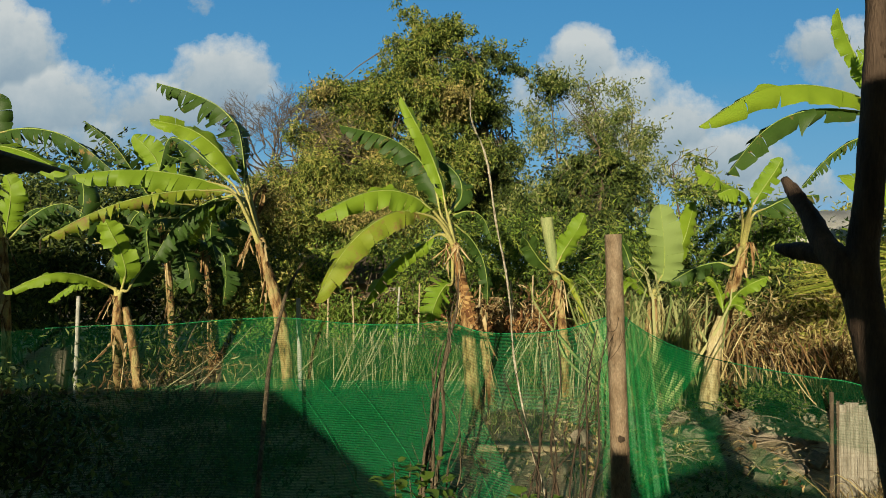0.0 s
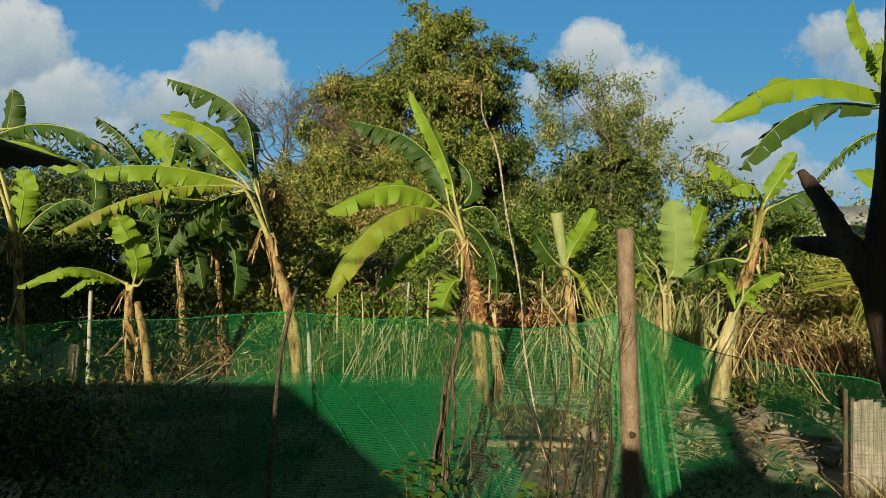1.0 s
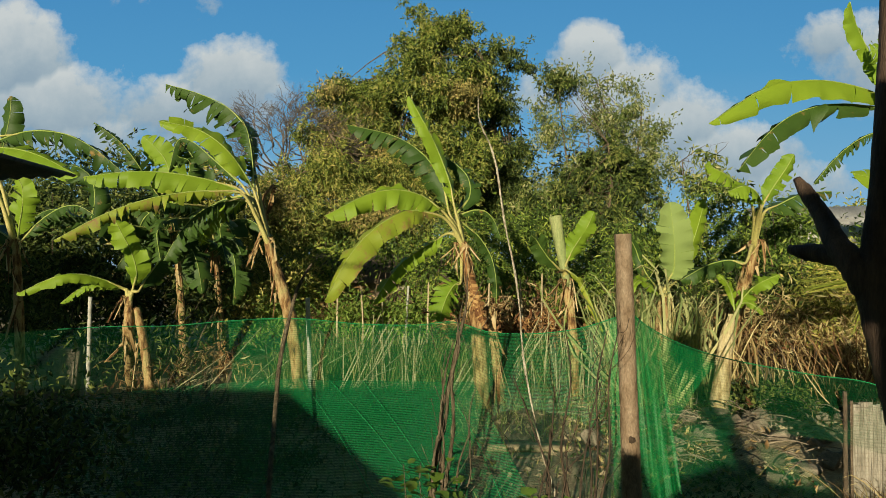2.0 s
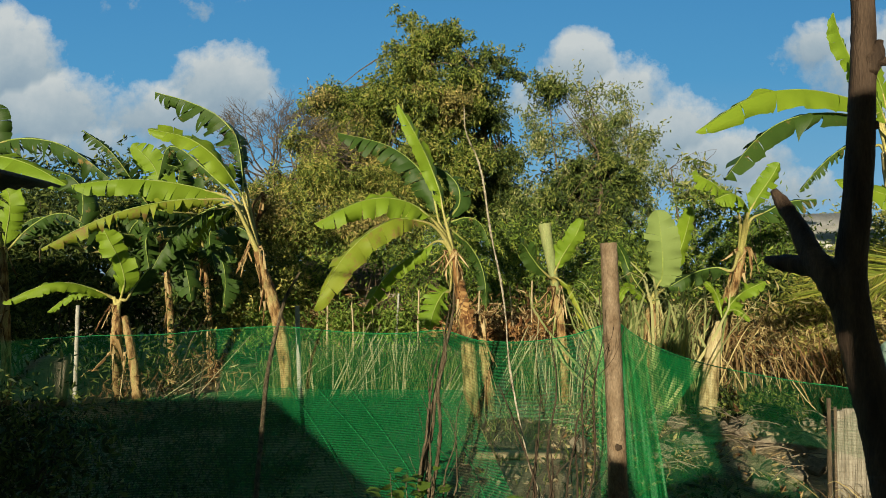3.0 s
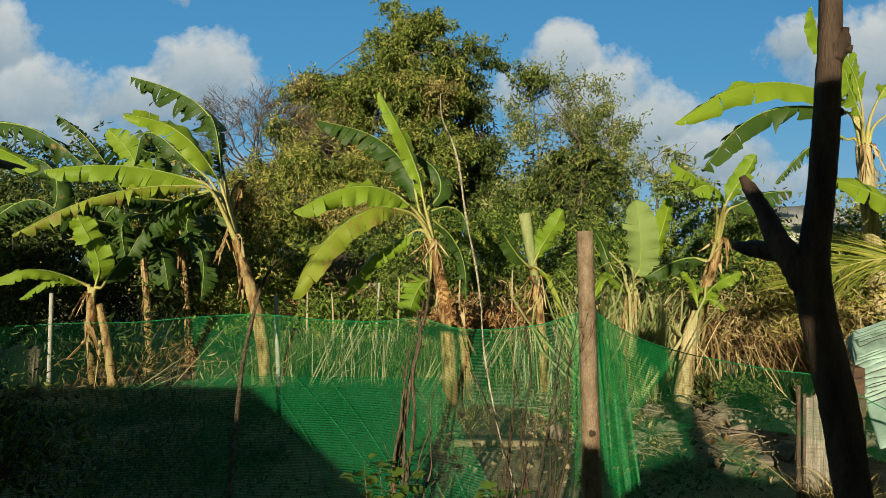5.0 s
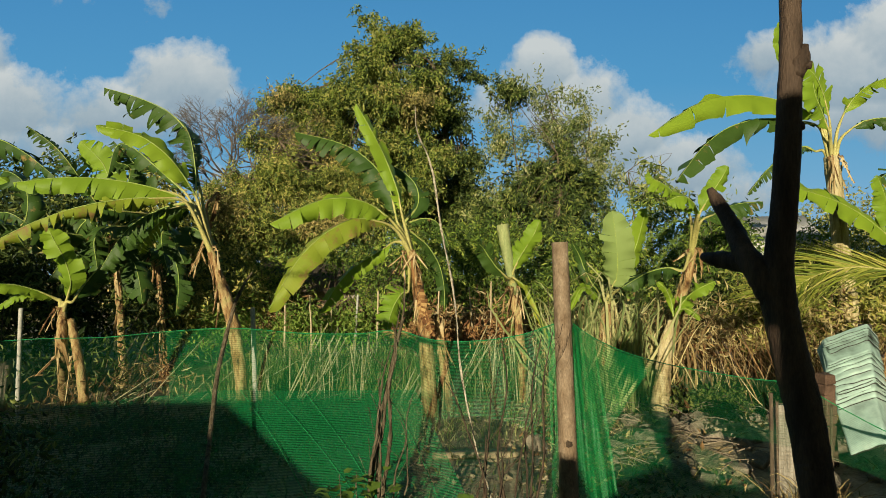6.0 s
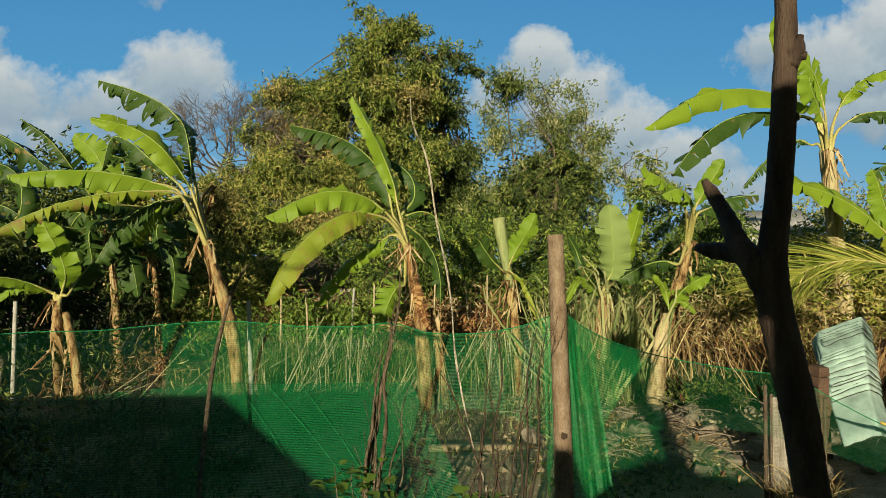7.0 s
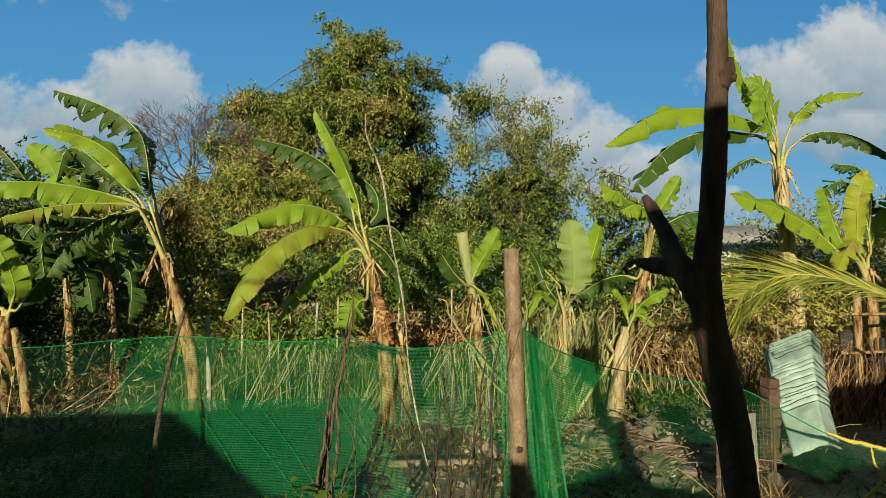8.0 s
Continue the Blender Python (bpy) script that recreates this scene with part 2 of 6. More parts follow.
M_YELLOW = rough_mat("yellow_cane", [(0.3, (0.55, 0.34, 0.05)), (0.7, (0.75, 0.52, 0.10))], 5, (1, 1, 1), 0.5, 0.2)
M_PALM = foliage_mat("palm_leaflets", [(0.1, (0.17, 0.22, 0.03)), (0.6, (0.33, 0.35, 0.055)), (1.0, (0.50, 0.45, 0.12))], 0.25, 0.45)
M_TARP = rough_mat("pale_green_tarp", [(0.30, (0.16, 0.235, 0.195)), (0.42, (0.30, 0.435, 0.37)), (0.6, (0.38, 0.53, 0.455)), (0.8, (0.50, 0.60, 0.51))], 2.6, (1, 1, 1), 0.5, 0.08, 9, 0.004)
M_NET = net_mat("green_shade_net", 0.19, (0.012, 0.38, 0.10), 0.0115, 0.4)
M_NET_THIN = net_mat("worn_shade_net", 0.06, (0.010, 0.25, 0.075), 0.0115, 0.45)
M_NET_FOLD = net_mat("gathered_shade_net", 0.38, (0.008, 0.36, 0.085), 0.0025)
# Low-lit right stretch: the dimmer light is put into this darker green.
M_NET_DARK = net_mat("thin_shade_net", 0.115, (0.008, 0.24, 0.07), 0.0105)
# Sunlit fold: the stronger light is put into this brighter green.
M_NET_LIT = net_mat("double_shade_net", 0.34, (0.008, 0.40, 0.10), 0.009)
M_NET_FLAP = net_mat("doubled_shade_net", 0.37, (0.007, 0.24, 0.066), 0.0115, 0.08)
M_ROPE = rough_mat("green_cord", [(0.3, (0.01, 0.16, 0.05)), (0.7, (0.02, 0.28, 0.09))], 20)


def ground_mat():
    m, t, b, _ = material("dry_soil")
    v = coords(t, "Object")
    n1, n2, n3 = noise_tex(t, v, 0.7, 6), noise_tex(t, v, 6.0, 6, 0.7), noise_tex(t, v, 45.0, 4)
    c = ramp(t, n2, [(0.3, (0.26, 0.215, 0.135)), (0.55, (0.44, 0.37, 0.235)), (0.8, (0.58, 0.50, 0.34))])
    c = mix(t, ramp(t, n1, [(0.52, (0, 0, 0)), (0.70, (0.55, 0.55, 0.55))]), c, (0.19, 0.19, 0.07))
    c = mix(t, 0.6, c, ramp(t, n3, [(0.3, (0.5,) * 3), (0.7, (1.3,) * 3)]), "MULTIPLY")
    t.links.new(c, b.inputs["Base Color"])
    b.inputs["Roughness"].default_value = 0.95
    b.inputs["Specular IOR Level"].default_value = 0.05
    bump(t, n3, b, 0.7, 0.03)
    return m


M_SOIL = ground_mat()


# ---- mesh helpers ----
def link(name, bm, mat, smooth=True):
    me = bpy.data.meshes.new(name)
    bm.to_mesh(me)
    bm.free()
    me.materials.append(mat)
    if smooth:
        me.shade_smooth()
    return new(name, me)


def part(name, bm, mat, parent, label="", smooth=True):
    ob = link(name, bm, mat, smooth)
    ob.parent = parent
    ob.matrix_parent_inverse = parent.matrix_world.inverted()
    if label:
        ob["label"] = label
    return ob


def thing(name, base, label, category, group="", kind=""):
    e = new(name)
    e.empty_display_size = 0.2
    e.location = base
    e.matrix_world = Matrix.Translation(base)
    return tagged(e, label, category, group, kind)


def curve(points, n):
    """n + 1 places along a smooth line through the points."""
    p = [Vector(q) for q in points]
    if len(p) == 2:
        return [p[0].lerp(p[1], i / n) for i in range(n + 1)]
    p = [p[0] * 2 - p[1]] + p + [p[-1] * 2 - p[-2]]
    k, out = len(p) - 3, []
    for i in range(n + 1):
        s = i / n * k
        j = min(int(s), k - 1)
        u = s - j
        a, b, c, d = p[j:j + 4]
        out.append(0.5 * (2 * b + (c - a) * u + (2 * a - 5 * b + 4 * c - d) * u * u + (3 * b - a - 3 * c + d) * u ** 3))
    return out


def tube(bm, points, radii, n=8, seg=10, wobble=0.0, rnd=random):
    """A tapering round limb along the points."""
    line = curve(points, seg)
    rings, side = [], None
    for i, p in enumerate(line):
        d = (line[min(i + 1, seg)] - line[max(i - 1, 0)]).normalized()
        if side is None:
            side = d.orthogonal().normalized()
        side = (side - d * side.dot(d)).normalized()
        up = d.cross(side)
        s = i / seg * (len(radii) - 1)
        j = min(int(s), len(radii) - 2) if len(radii) > 1 else 0
        r = radii[j] + (radii[min(j + 1, len(radii) - 1)] - radii[j]) * (s - j)
        rings.append([bm.verts.new(p + (side * math.cos(a) + up * math.sin(a)) * r * (1 + rnd.uniform(-wobble, wobble)))
                      for a in (2 * math.pi * k / n for k in range(n))])
    for a, b in zip(rings, rings[1:]):
        for k in range(n):
            bm.faces.new((a[k], a[(k + 1) % n], b[(k + 1) % n], b[k]))
    bm.faces.new(rings[0][::-1])
    bm.faces.new(rings[-1])
    return bm


def box(bm, sx, sy, sz, m=Matrix(), jag=0.0, rnd=random):
    made = bmesh.ops.create_cube(bm, size=1.0, matrix=m @ Matrix.Diagonal((sx, sy, sz, 1)))
    for v in made["verts"]:
        v.co += Vector((rnd.uniform(-jag, jag), rnd.uniform(-jag, jag), rnd.uniform(-jag, jag)))
    return made["verts"]


def cloth(bm, grid, uvs):
    """A sheet through rows of places; uvs in metres."""
    layer = bm.loops.layers.uv.new("UVMap")
    vs = [[bm.verts.new(p) for p in row] for row in grid]
    for i in range(len(vs) - 1):
        for j in range(len(vs[0]) - 1):
            f = bm.faces.new((vs[i][j], vs[i][j + 1], vs[i + 1][j + 1], vs[i + 1][j]))
            for lp, (a, b) in zip(f.loops, ((i, j), (i, j + 1), (i + 1, j + 1), (i + 1, j))):
                lp[layer].uv = uvs[a][b]
    return bm


def blade(points, width, torn, facing=(0, -0.7, 1), droop=25, seed=1, seg=46, bare=0.06):
    """A banana blade as torn strips on both sides of its rib."""
    rnd = random.Random(seed)
    line = curve(points, seg)
    bm = bmesh.new()
    layer = bm.loops.layers.uv.new("UVMap")
    ref = Vector(facing)
    length = sum((a - b).length for a, b in zip(line, line[1:]))

    def frame_at(i):
        d = (line[min(i + 1, seg)] - line[max(i - 1, 0)]).normalized()
        s = ref.cross(d)
        s = s.normalized() if s.length > 1e-4 else Vector((1, 0, 0))
        return d, s, d.cross(s).normalized()

    def half(t):
        u = max(0.0, (t - bare) / (1 - bare))
        return width * 0.5 * min(1.0, (u * 5) ** 0.55) * max(0.0, 1 - u ** 6) ** 0.7 + 0.004

    cols = 5
    for sgn in (-1, 1):
        i0 = 0
        while i0 < seg:
            many = rnd.random() < torn
            step = rnd.choice((1, 2, 2, 3) if torn > 0.85 else (2, 3, 3, 4, 5)) if many else rnd.randint(4, 9)
            i1 = min(seg, i0 + step)
            tilt = rnd.gauss(5, 9 + 30 * torn)
            depth = rnd.uniform(0.0, 0.35) if many else rnd.uniform(0.25, 0.75)      # how far in the tear reaches
            short = 1 - rnd.random() * 0.22 * torn
            pull = rnd.uniform(0.03, 0.14) + max(0.0, torn - 0.6) * rnd.uniform(0.0, 0.6) if many else rnd.uniform(0.01, 0.07)
            twist = rnd.gauss(0, 0.30 if many else 0.12)
            pull = pull + rnd.uniform(0.15, 0.5) if torn > 0.93 and many else pull
            rows = []
            for i in range(i0, i1 + 1):
                d, s, up = frame_at(i)
                h = half(i / seg) * short * (1 + 0.025 * math.sin(i * 2.1 + seed) + rnd.uniform(-0.02, 0.02))
                row, p = [], line[i].copy()
                for k in range(cols):
                    f = k / (cols - 1)
                    free = max(0.0, (f - depth) / (1 - depth))
                    if k:
                        a = radians(droop * (0.35 + 1.0 * f) + tilt * free + 9 * math.sin(i * 0.9 + sgn + k * 0.5) * f)
                        w = h / (cols - 1)
                        p = p + s * (sgn * w * math.cos(a)) - up * (w * math.sin(a)) + d * (w * 0.28)
                    q = p + up * (twist * (i - (i0 + i1) / 2) * length / seg * min(1.0, f * 1.6))
                    if i == i0 and i0 > 0:
                        q += d * (free * pull * length / seg)
                    elif i == i1 and i1 < seg:
                        q -= d * (free * pull * length / seg)
                    row.append((bm.verts.new(q), (i / seg * length * 2.0, f * h)))
                rows.append(row)
            for a, b in zip(rows, rows[1:]):
                for k in range(cols - 1):
                    quad = (a[k], a[k + 1], b[k + 1], b[k])
                    f = bm.faces.new([q[0] for q in quad])
                    for lp, q in zip(f.loops, quad):
                        lp[layer].uv = q[1]
            i0 = i1
    return bm, line


def leaves(name, centres, radii, count, size, mat, seed=1, slim=0.35, hang=0.5, clump=14, spread=0.35, shell=0.55):
    """Many small folded leaves in clumps inside ellipsoids, as one mesh of islands."""
    rng = np.random.default_rng(seed)
    c, r = np.array(centres, float), np.array(radii, float)
    vol = r.prod(axis=1) ** 0.75
    pick = rng.choice(len(c), size=max(1, count // clump), p=vol / vol.sum())
    d = rng.normal(size=(len(pick), 3))
    d /= np.linalg.norm(d, axis=1)[:, None]
    rad = shell + (1 - shell) * rng.random((len(pick), 1)) ** 0.6
    rad *= 1 + 0.22 * rng.normal(size=(len(pick), 1)) * (rng.random((len(pick), 1)) < 0.35)
    mid = c[pick] + d * r[pick] * rad
    mid = np.repeat(mid, clump, axis=0)
    grow = np.repeat(rng.normal(size=(len(pick), 3)) * 0.5 + d * 0.6, clump, axis=0)
    along = np.tile(np.linspace(-1, 1, clump), len(pick))[:, None]
    p = mid + grow * along * spread * 0.95 + rng.normal(size=mid.shape) * spread * 0.24
    n = len(p)
    axis = rng.normal(size=(n, 3)) + grow * 0.6
    axis[:, 2] -= hang * 1.6
    axis /= np.linalg.norm(axis, axis=1)[:, None]
    side = np.cross(axis, rng.normal(size=(n, 3)))
    side /= np.linalg.norm(side, axis=1)[:, None]
    up = np.cross(axis, side)
    ln = size * (0.6 + 0.8 * rng.random((n, 1)))
    w = ln * slim * 0.5
    verts = np.stack([p, p + axis * ln * 0.45 + side * w + up * w * 0.4, p + axis * ln - up * ln * 0.12,
                      p + axis * ln * 0.45 - side * w + up * w * 0.4], axis=1).reshape(-1, 3)
    k = np.arange(n)[:, None] * 4
    faces = np.concatenate([k + [0, 1, 2], k + [0, 2, 3]]).tolist()
    me = bpy.data.meshes.new(name)
    me.from_pydata(verts.tolist(), [], faces)
    me.materials.append(mat)
    return me


def strands(name, roots, ends, width, mat, seed=1, sag=0.3, seg=5):
    """Curved tapering ribbons from roots to ends, as one mesh."""
    rng = np.random.default_rng(seed)
    a, b = np.array(roots, float), np.array(ends, float)
    n = len(a)
    ln = np.linalg.norm(b - a, axis=1)[:, None]
    side = np.cross(b - a, rng.normal(size=(n, 3)))
    side /= np.linalg.norm(side, axis=1)[:, None] + 1e-9
    bow = rng.normal(size=(n, 3)) * ln * sag * 0.25
    bow[:, 2] += (ln * sag * 0.4)[:, 0]
    rows = []
    wid = width * (0.6 + 0.8 * rng.random((n, 1)))
    for i in range(seg + 1):
        u = i / seg
        q = a + (b - a) * u + bow * (4 * u * (1 - u))
        w = wid * (1 - u * 0.85) * 0.5
        rows += [q - side * w, q + side * w]
    verts = np.stack(rows, axis=1).reshape(-1, 3)
    k = np.arange(n)[:, None] * 2 * (seg + 1)
    faces = np.concatenate([k + [2 * i, 2 * i + 1, 2 * i + 3, 2 * i + 2] for i in range(seg)]).tolist()
    me = bpy.data.meshes.new(name)
    me.from_pydata(verts.tolist(), [], faces)
    me.materials.append(mat)
    return me


# ---- the setting ----
def ground_height(x, y):
    h = 0.05 * noise.noise(Vector((x * 0.5, y * 0.5, 0))) + 0.025 * noise.noise(Vector((x * 2.3, y * 2.3, 4)))
    h += 0.17 * math.exp(-(((x - 3.3) / 1.2) ** 2 + ((y - 5.6) / 0.9) ** 2))      # the rubble heap
    return h


def make_ground():
    bm = bmesh.new()
    line = [math.sinh(i / 70 * 6.2) * 4.2 for i in range(-70, 71)]
    grid = [[bm.verts.new((x, y + 6, ground_height(x, y + 6) if abs(x) < 60 and abs(y) < 60 else 0)) for x in line] for y in line]
    for a, b in zip(grid, grid[1:]):
        for k in range(len(line) - 1):
            bm.faces.new((a[k], a[k + 1], b[k + 1], b[k]))
    return tagged(link("ground", bm, M_SOIL), "dry brown soil with patches of low grass", "ground", kind="structure")


make_ground()


def make_clouds():
    """A far glowing backdrop of fair-weather clouds, with blue sky painted between them."""
    m, t, b, out = material("cloud_vapour")
    a = t.nodes.new("ShaderNodeAttribute")
    a.attribute_name = "thick"
    n = noise_tex(t, coords(t, "Object"), 0.022, 7, 0.62)
    s = t.nodes.new("ShaderNodeMath")
    s.operation = "MULTIPLY_ADD"
    t.links.new(n, s.inputs[0])
    s.inputs[1].default_value = 0.9
    t.links.new(a.outputs["Fac"], s.inputs[2])
    dens = ramp(t, s.outputs[0], [(0.50, (0, 0, 0)), (0.62, (0.5, 0.5, 0.5)), (0.80, (0.94, 0.94, 0.94))])
    lit = t.nodes.new("ShaderNodeAttribute")
    lit.attribute_name = "height"
    s2 = t.nodes.new("ShaderNodeMath")
    s2.operation = "MULTIPLY_ADD"
    t.links.new(n, s2.inputs[0])
    s2.inputs[1].default_value = 0.5
    t.links.new(lit.outputs["Fac"], s2.inputs[2])
    e = add(t, "ShaderNodeEmission", Strength=0.92)
    # Light on the tops and shade below are coloured in by height.
    vapour = ramp(t, s2.outputs[0], [(0.25, (0.19, 0.27, 0.34)), (0.6, (0.30, 0.37, 0.41)), (1.0, (0.50, 0.53, 0.52))])
    sep = t.nodes.new("ShaderNodeSeparateXYZ")
    t.links.new(coords(t, "Object", (1, 1, 1 / 450)), sep.inputs[0])
    blue = ramp(t, sep.outputs[2], [(0.0, (0.25, 0.40, 0.55)), (0.35, (0.13, 0.325, 0.505)), (0.65, (0.07, 0.26, 0.47)), (1.0, (0.05, 0.21, 0.425))])
    t.links.new(mix(t, dens, blue, vapour), e.inputs[0])
    edge = t.nodes.new("ShaderNodeAttribute")
    edge.attribute_name = "edge"
    tr = t.nodes.new("ShaderNodeBsdfTransparent")
    mx = t.nodes.new("ShaderNodeMixShader")
    for k, o in ((0, edge.outputs["Fac"]), (1, tr.outputs[0]), (2, e.outputs[0])):
        t.links.new(o, mx.inputs[k])
    t.links.new(mx.outputs[0], out.inputs[0])
    puffs = [  # centre x, z, half width, half height, weight
        (-631.29, 900.00, 326.50) + (75, 70, 1.0), (-587.25, 900.00, 249.87) + (110, 60, 0.9), (-300.0, 900.00, 284.0) + (72, 56, 0.9),
        (-384.73, 900.00, 241.60) + (110, 50, 0.8), (-258.57, 900.00, 258.71) + (70, 60, 0.7), (-527.15, 900.00, 199.06) + (200, 50, 0.7),
        (233.0, 900.00, 311.0) + (44, 48, 1.08), (279.90, 900.00, 252.0) + (75, 70, 0.95), (338.09, 900.00, 208.55) + (90, 60, 0.95),
        (429.70, 900.00, 166.50) + (110, 50, 0.9)]
    puffs += [
        (145.35, 900.00, 250.65) + (70, 50, 0.6), (512.63, 900.00, 124.57) + (120, 45, 0.7),
        (583.46, 900.00, 336.06) + (45, 40, 0.8), (700.56, 900.00, 310.63) + (130, 70, 0.9), (810.85, 900.00, 353.29) + (100, 90, 1.0), (766.19, 900.00, 251.32) + (150, 60, 0.8),
        (-378.63, 900.00, 400.0) + (190, 55, 0.45), (95.16, 900.00, 386.94) + (120, 40, 0.3), (-190.04, 900.00, 123.58) + (320, 60, 0.5),
        (-790.62, 900.00, 275.18) + (150, 90, 0.9),
    ]
    nx, nz = 300, 120
    xs, zs = np.linspace(-1800, 2000, nx), np.linspace(-60, 1300, nz)
    X, Z = np.meshgrid(xs, zs)
    thick, high = np.full_like(X, -0.6), np.zeros_like(X)
    for x, y, z, w, h, k in puffs:
        x, w, h = x - 30, w * 1.25, h * 1.2
        q = k * np.exp(-(((X - x) / w) ** 2 + ((Z - z) / h) ** 2) * 0.8) - 0.42
        high = np.where(q > thick, 0.35 + 0.45 * np.clip((Z - z) / h, -1, 1) + 0.25 * k - 0.15, high)
        thick = np.maximum(thick, q) + 0.12 * np.clip(q + 0.3, 0, 1)
    fade = np.clip(np.minimum((X + 1800) / 500, (2000 - X) / 500), 0, 1) * np.clip((1300 - Z) / 500, 0, 1)
    me = bpy.data.meshes.new("clouds")
    idx = np.arange(nx * nz).reshape(nz, nx)
    faces = np.stack([idx[:-1, :-1], idx[:-1, 1:], idx[1:, 1:], idx[1:, :-1]], axis=-1).reshape(-1, 4).tolist()
    me.from_pydata(np.stack([X, np.full_like(X, 900.0), Z], axis=-1).reshape(-1, 3).tolist(), [], faces)
    for key, val in (("thick", thick), ("height", high), ("edge", fade)):
        me.attributes.new(key, "FLOAT", "POINT").data.foreach_set("value", val.ravel().astype(np.float32))
    me.materials.append(m)
    ob = tagged(new("cloud_backdrop", me), "white cumulus clouds in a blue afternoon sky", "clouds", kind="structure")
    ob.visible_shadow = False


make_clouds()


# ---- trees far off ----
CLUMP = 64


def lumps(blobs, rnd, n):
    """Break big crown masses into small boughs with hollows between them."""
    out = []
    for c, r in blobs:
        for _ in range(n):
            d = Vector((rnd.gauss(0, 1), rnd.gauss(0, 1), rnd.gauss(0, 1))).normalized() * rnd.uniform(0.35, 1.0)
            k = rnd.uniform(0.19, 0.40)
            out.append(((c[0] + d.x * r[0], c[1] + d.y * r[1], c[2] + d.z * r[2]), (r[0] * k * 1.15, r[1] * k * 1.15, r[2] * k * 0.8)))
    return out


def tree(label, base, trunks, blobs, counts, size, mat, seed, category="tree", bark=M_BARK, name="tree", limbs=40, slim=0.35, hang=0.5, spread=0.4, shell=0.55, lump=9, dry=()):
    top = thing(name, base, label, category)
    rnd = random.Random(seed)
    bm = bmesh.new()
    for pts, r0, r1 in trunks:
        tube(bm, pts, [r0, (r0 + r1) / 2, r1], 8, 10, 0.1, rnd)
    part("trunk", bm, bark, top)
    for i in range(limbs):
        bm = bmesh.new()
        c, r = rnd.choice([q for q in blobs if q[1][0] > 0.45])
        pts, r0, r1 = rnd.choice(trunks)
        a = curve(pts, 10)[rnd.randint(5, 10)]
        e = Vector(c) + Vector([rnd.gauss(0, 0.28) * k for k in r])
        mid = a.lerp(e, 0.5) + Vector((rnd.gauss(0, 0.2), rnd.gauss(0, 0.2), 0.25))
        tube(bm, [a, mid, e], [r1 * 0.8, r1 * 0.4, r1 * 0.12], 5, 6, 0.1, rnd)
        part("limb", bm, bark, top)
    blobs = lumps(blobs, rnd, lump)
    if dry:
        tufts = lumps(dry, rnd, lump)
        ob = new("dry_foliage", leaves("dry_foliage", [c for c, r in tufts], [r for c, r in tufts], counts // 13, size * 0.9, M_OLIVE, seed + 50, slim, hang, 24, spread, shell))
        tagged(ob, "boughs of yellowed and browning leaves")
        ob.parent = top
        ob.matrix_parent_inverse = top.matrix_world.inverted()
    ob = new("crown", leaves("crown", [c for c, r in blobs], [r for c, r in blobs], counts, size, mat, seed, slim, hang, CLUMP, spread, shell))
    ob.parent = top
    ob.matrix_parent_inverse = top.matrix_world.inverted()
    return top


def blob(p, w, h, d=None):
    return (p, (w, d or w, h))


tree("tall leafy tree with a dense olive-green crown", (-0.2, 18.0, 0.0), [
    ([(-0.4, 18, 0), (-0.76, 18.00, 2.53), (-0.27, 18.00, 6.23), (-0.36, 18.00, 8.60)], 0.22, 0.05),
    ([(0.2, 18, 0), (0.90, 18.00, 2.53), (1.24, 18.00, 5.38), (1.07, 18.00, 7.58)], 0.18, 0.05),
    ([(-0.8, 18, 0), (-2.43, 18.00, 2.36), (-2.45, 18.00, 4.87), (-2.79, 18.00, 6.90)], 0.15, 0.04)],
    [blob((-0.26, 18.00, 8.10), 1.15, 0.65), blob((-1.10, 17.50, 7.05), 0.9, 0.8), blob((-1.05, 17.80, 8.00), 0.6, 0.5), blob((-2.2, 17.7, 6.85), 0.7, 0.35), blob((-0.26, 17.00, 6.29), 1.6, 1.2), blob((-2.24, 17.60, 6.29), 1.1, 0.9),
     blob((-3.13, 18.00, 6.75), 0.75, 0.40), blob((-3.16, 17.30, 5.48), 0.95, 0.9), blob((-3.76, 17.80, 6.59), 0.5, 0.4), blob((-2.31, 17.00, 5.01), 1.2, 1.1), blob((-1.96, 16.80, 3.72), 1.2, 0.9), blob((-0.71, 16.60, 4.31), 1.6, 1.4),
     blob((-1.40, 18.20, 9.51), 0.22, 0.14), blob((-0.80, 18.20, 9.40), 0.16, 0.12), blob((0.30, 18.20, 9.20), 0.20, 0.10), blob((-0.95, 18.00, 8.95), 0.25, 0.25), blob((-0.1, 18.0, 8.75), 0.7, 0.2), blob((-1.25, 18.1, 9.25), 0.18, 0.18), blob((0.7, 18.1, 8.9), 0.15, 0.12), blob((-3.21, 18.20, 7.70), 0.10, 0.25), blob((-3.68, 18.20, 7.22), 0.25, 0.15), blob((1.35, 18.2, 8.2), 0.3, 0.2)],
    96000, 0.112, M_TREE, 3, spread=0.27, hang=0.5, slim=0.40, limbs=60, shell=0.4, lump=16,
    dry=[blob((-2.9, 16.8, 5.7), 0.9, 0.6), blob((0.1, 16.0, 6.0), 0.8, 0.7), blob((-2.2, 16.6, 4.6), 0.9, 0.6), blob((-3.4, 17.0, 6.6), 0.5, 0.4)])
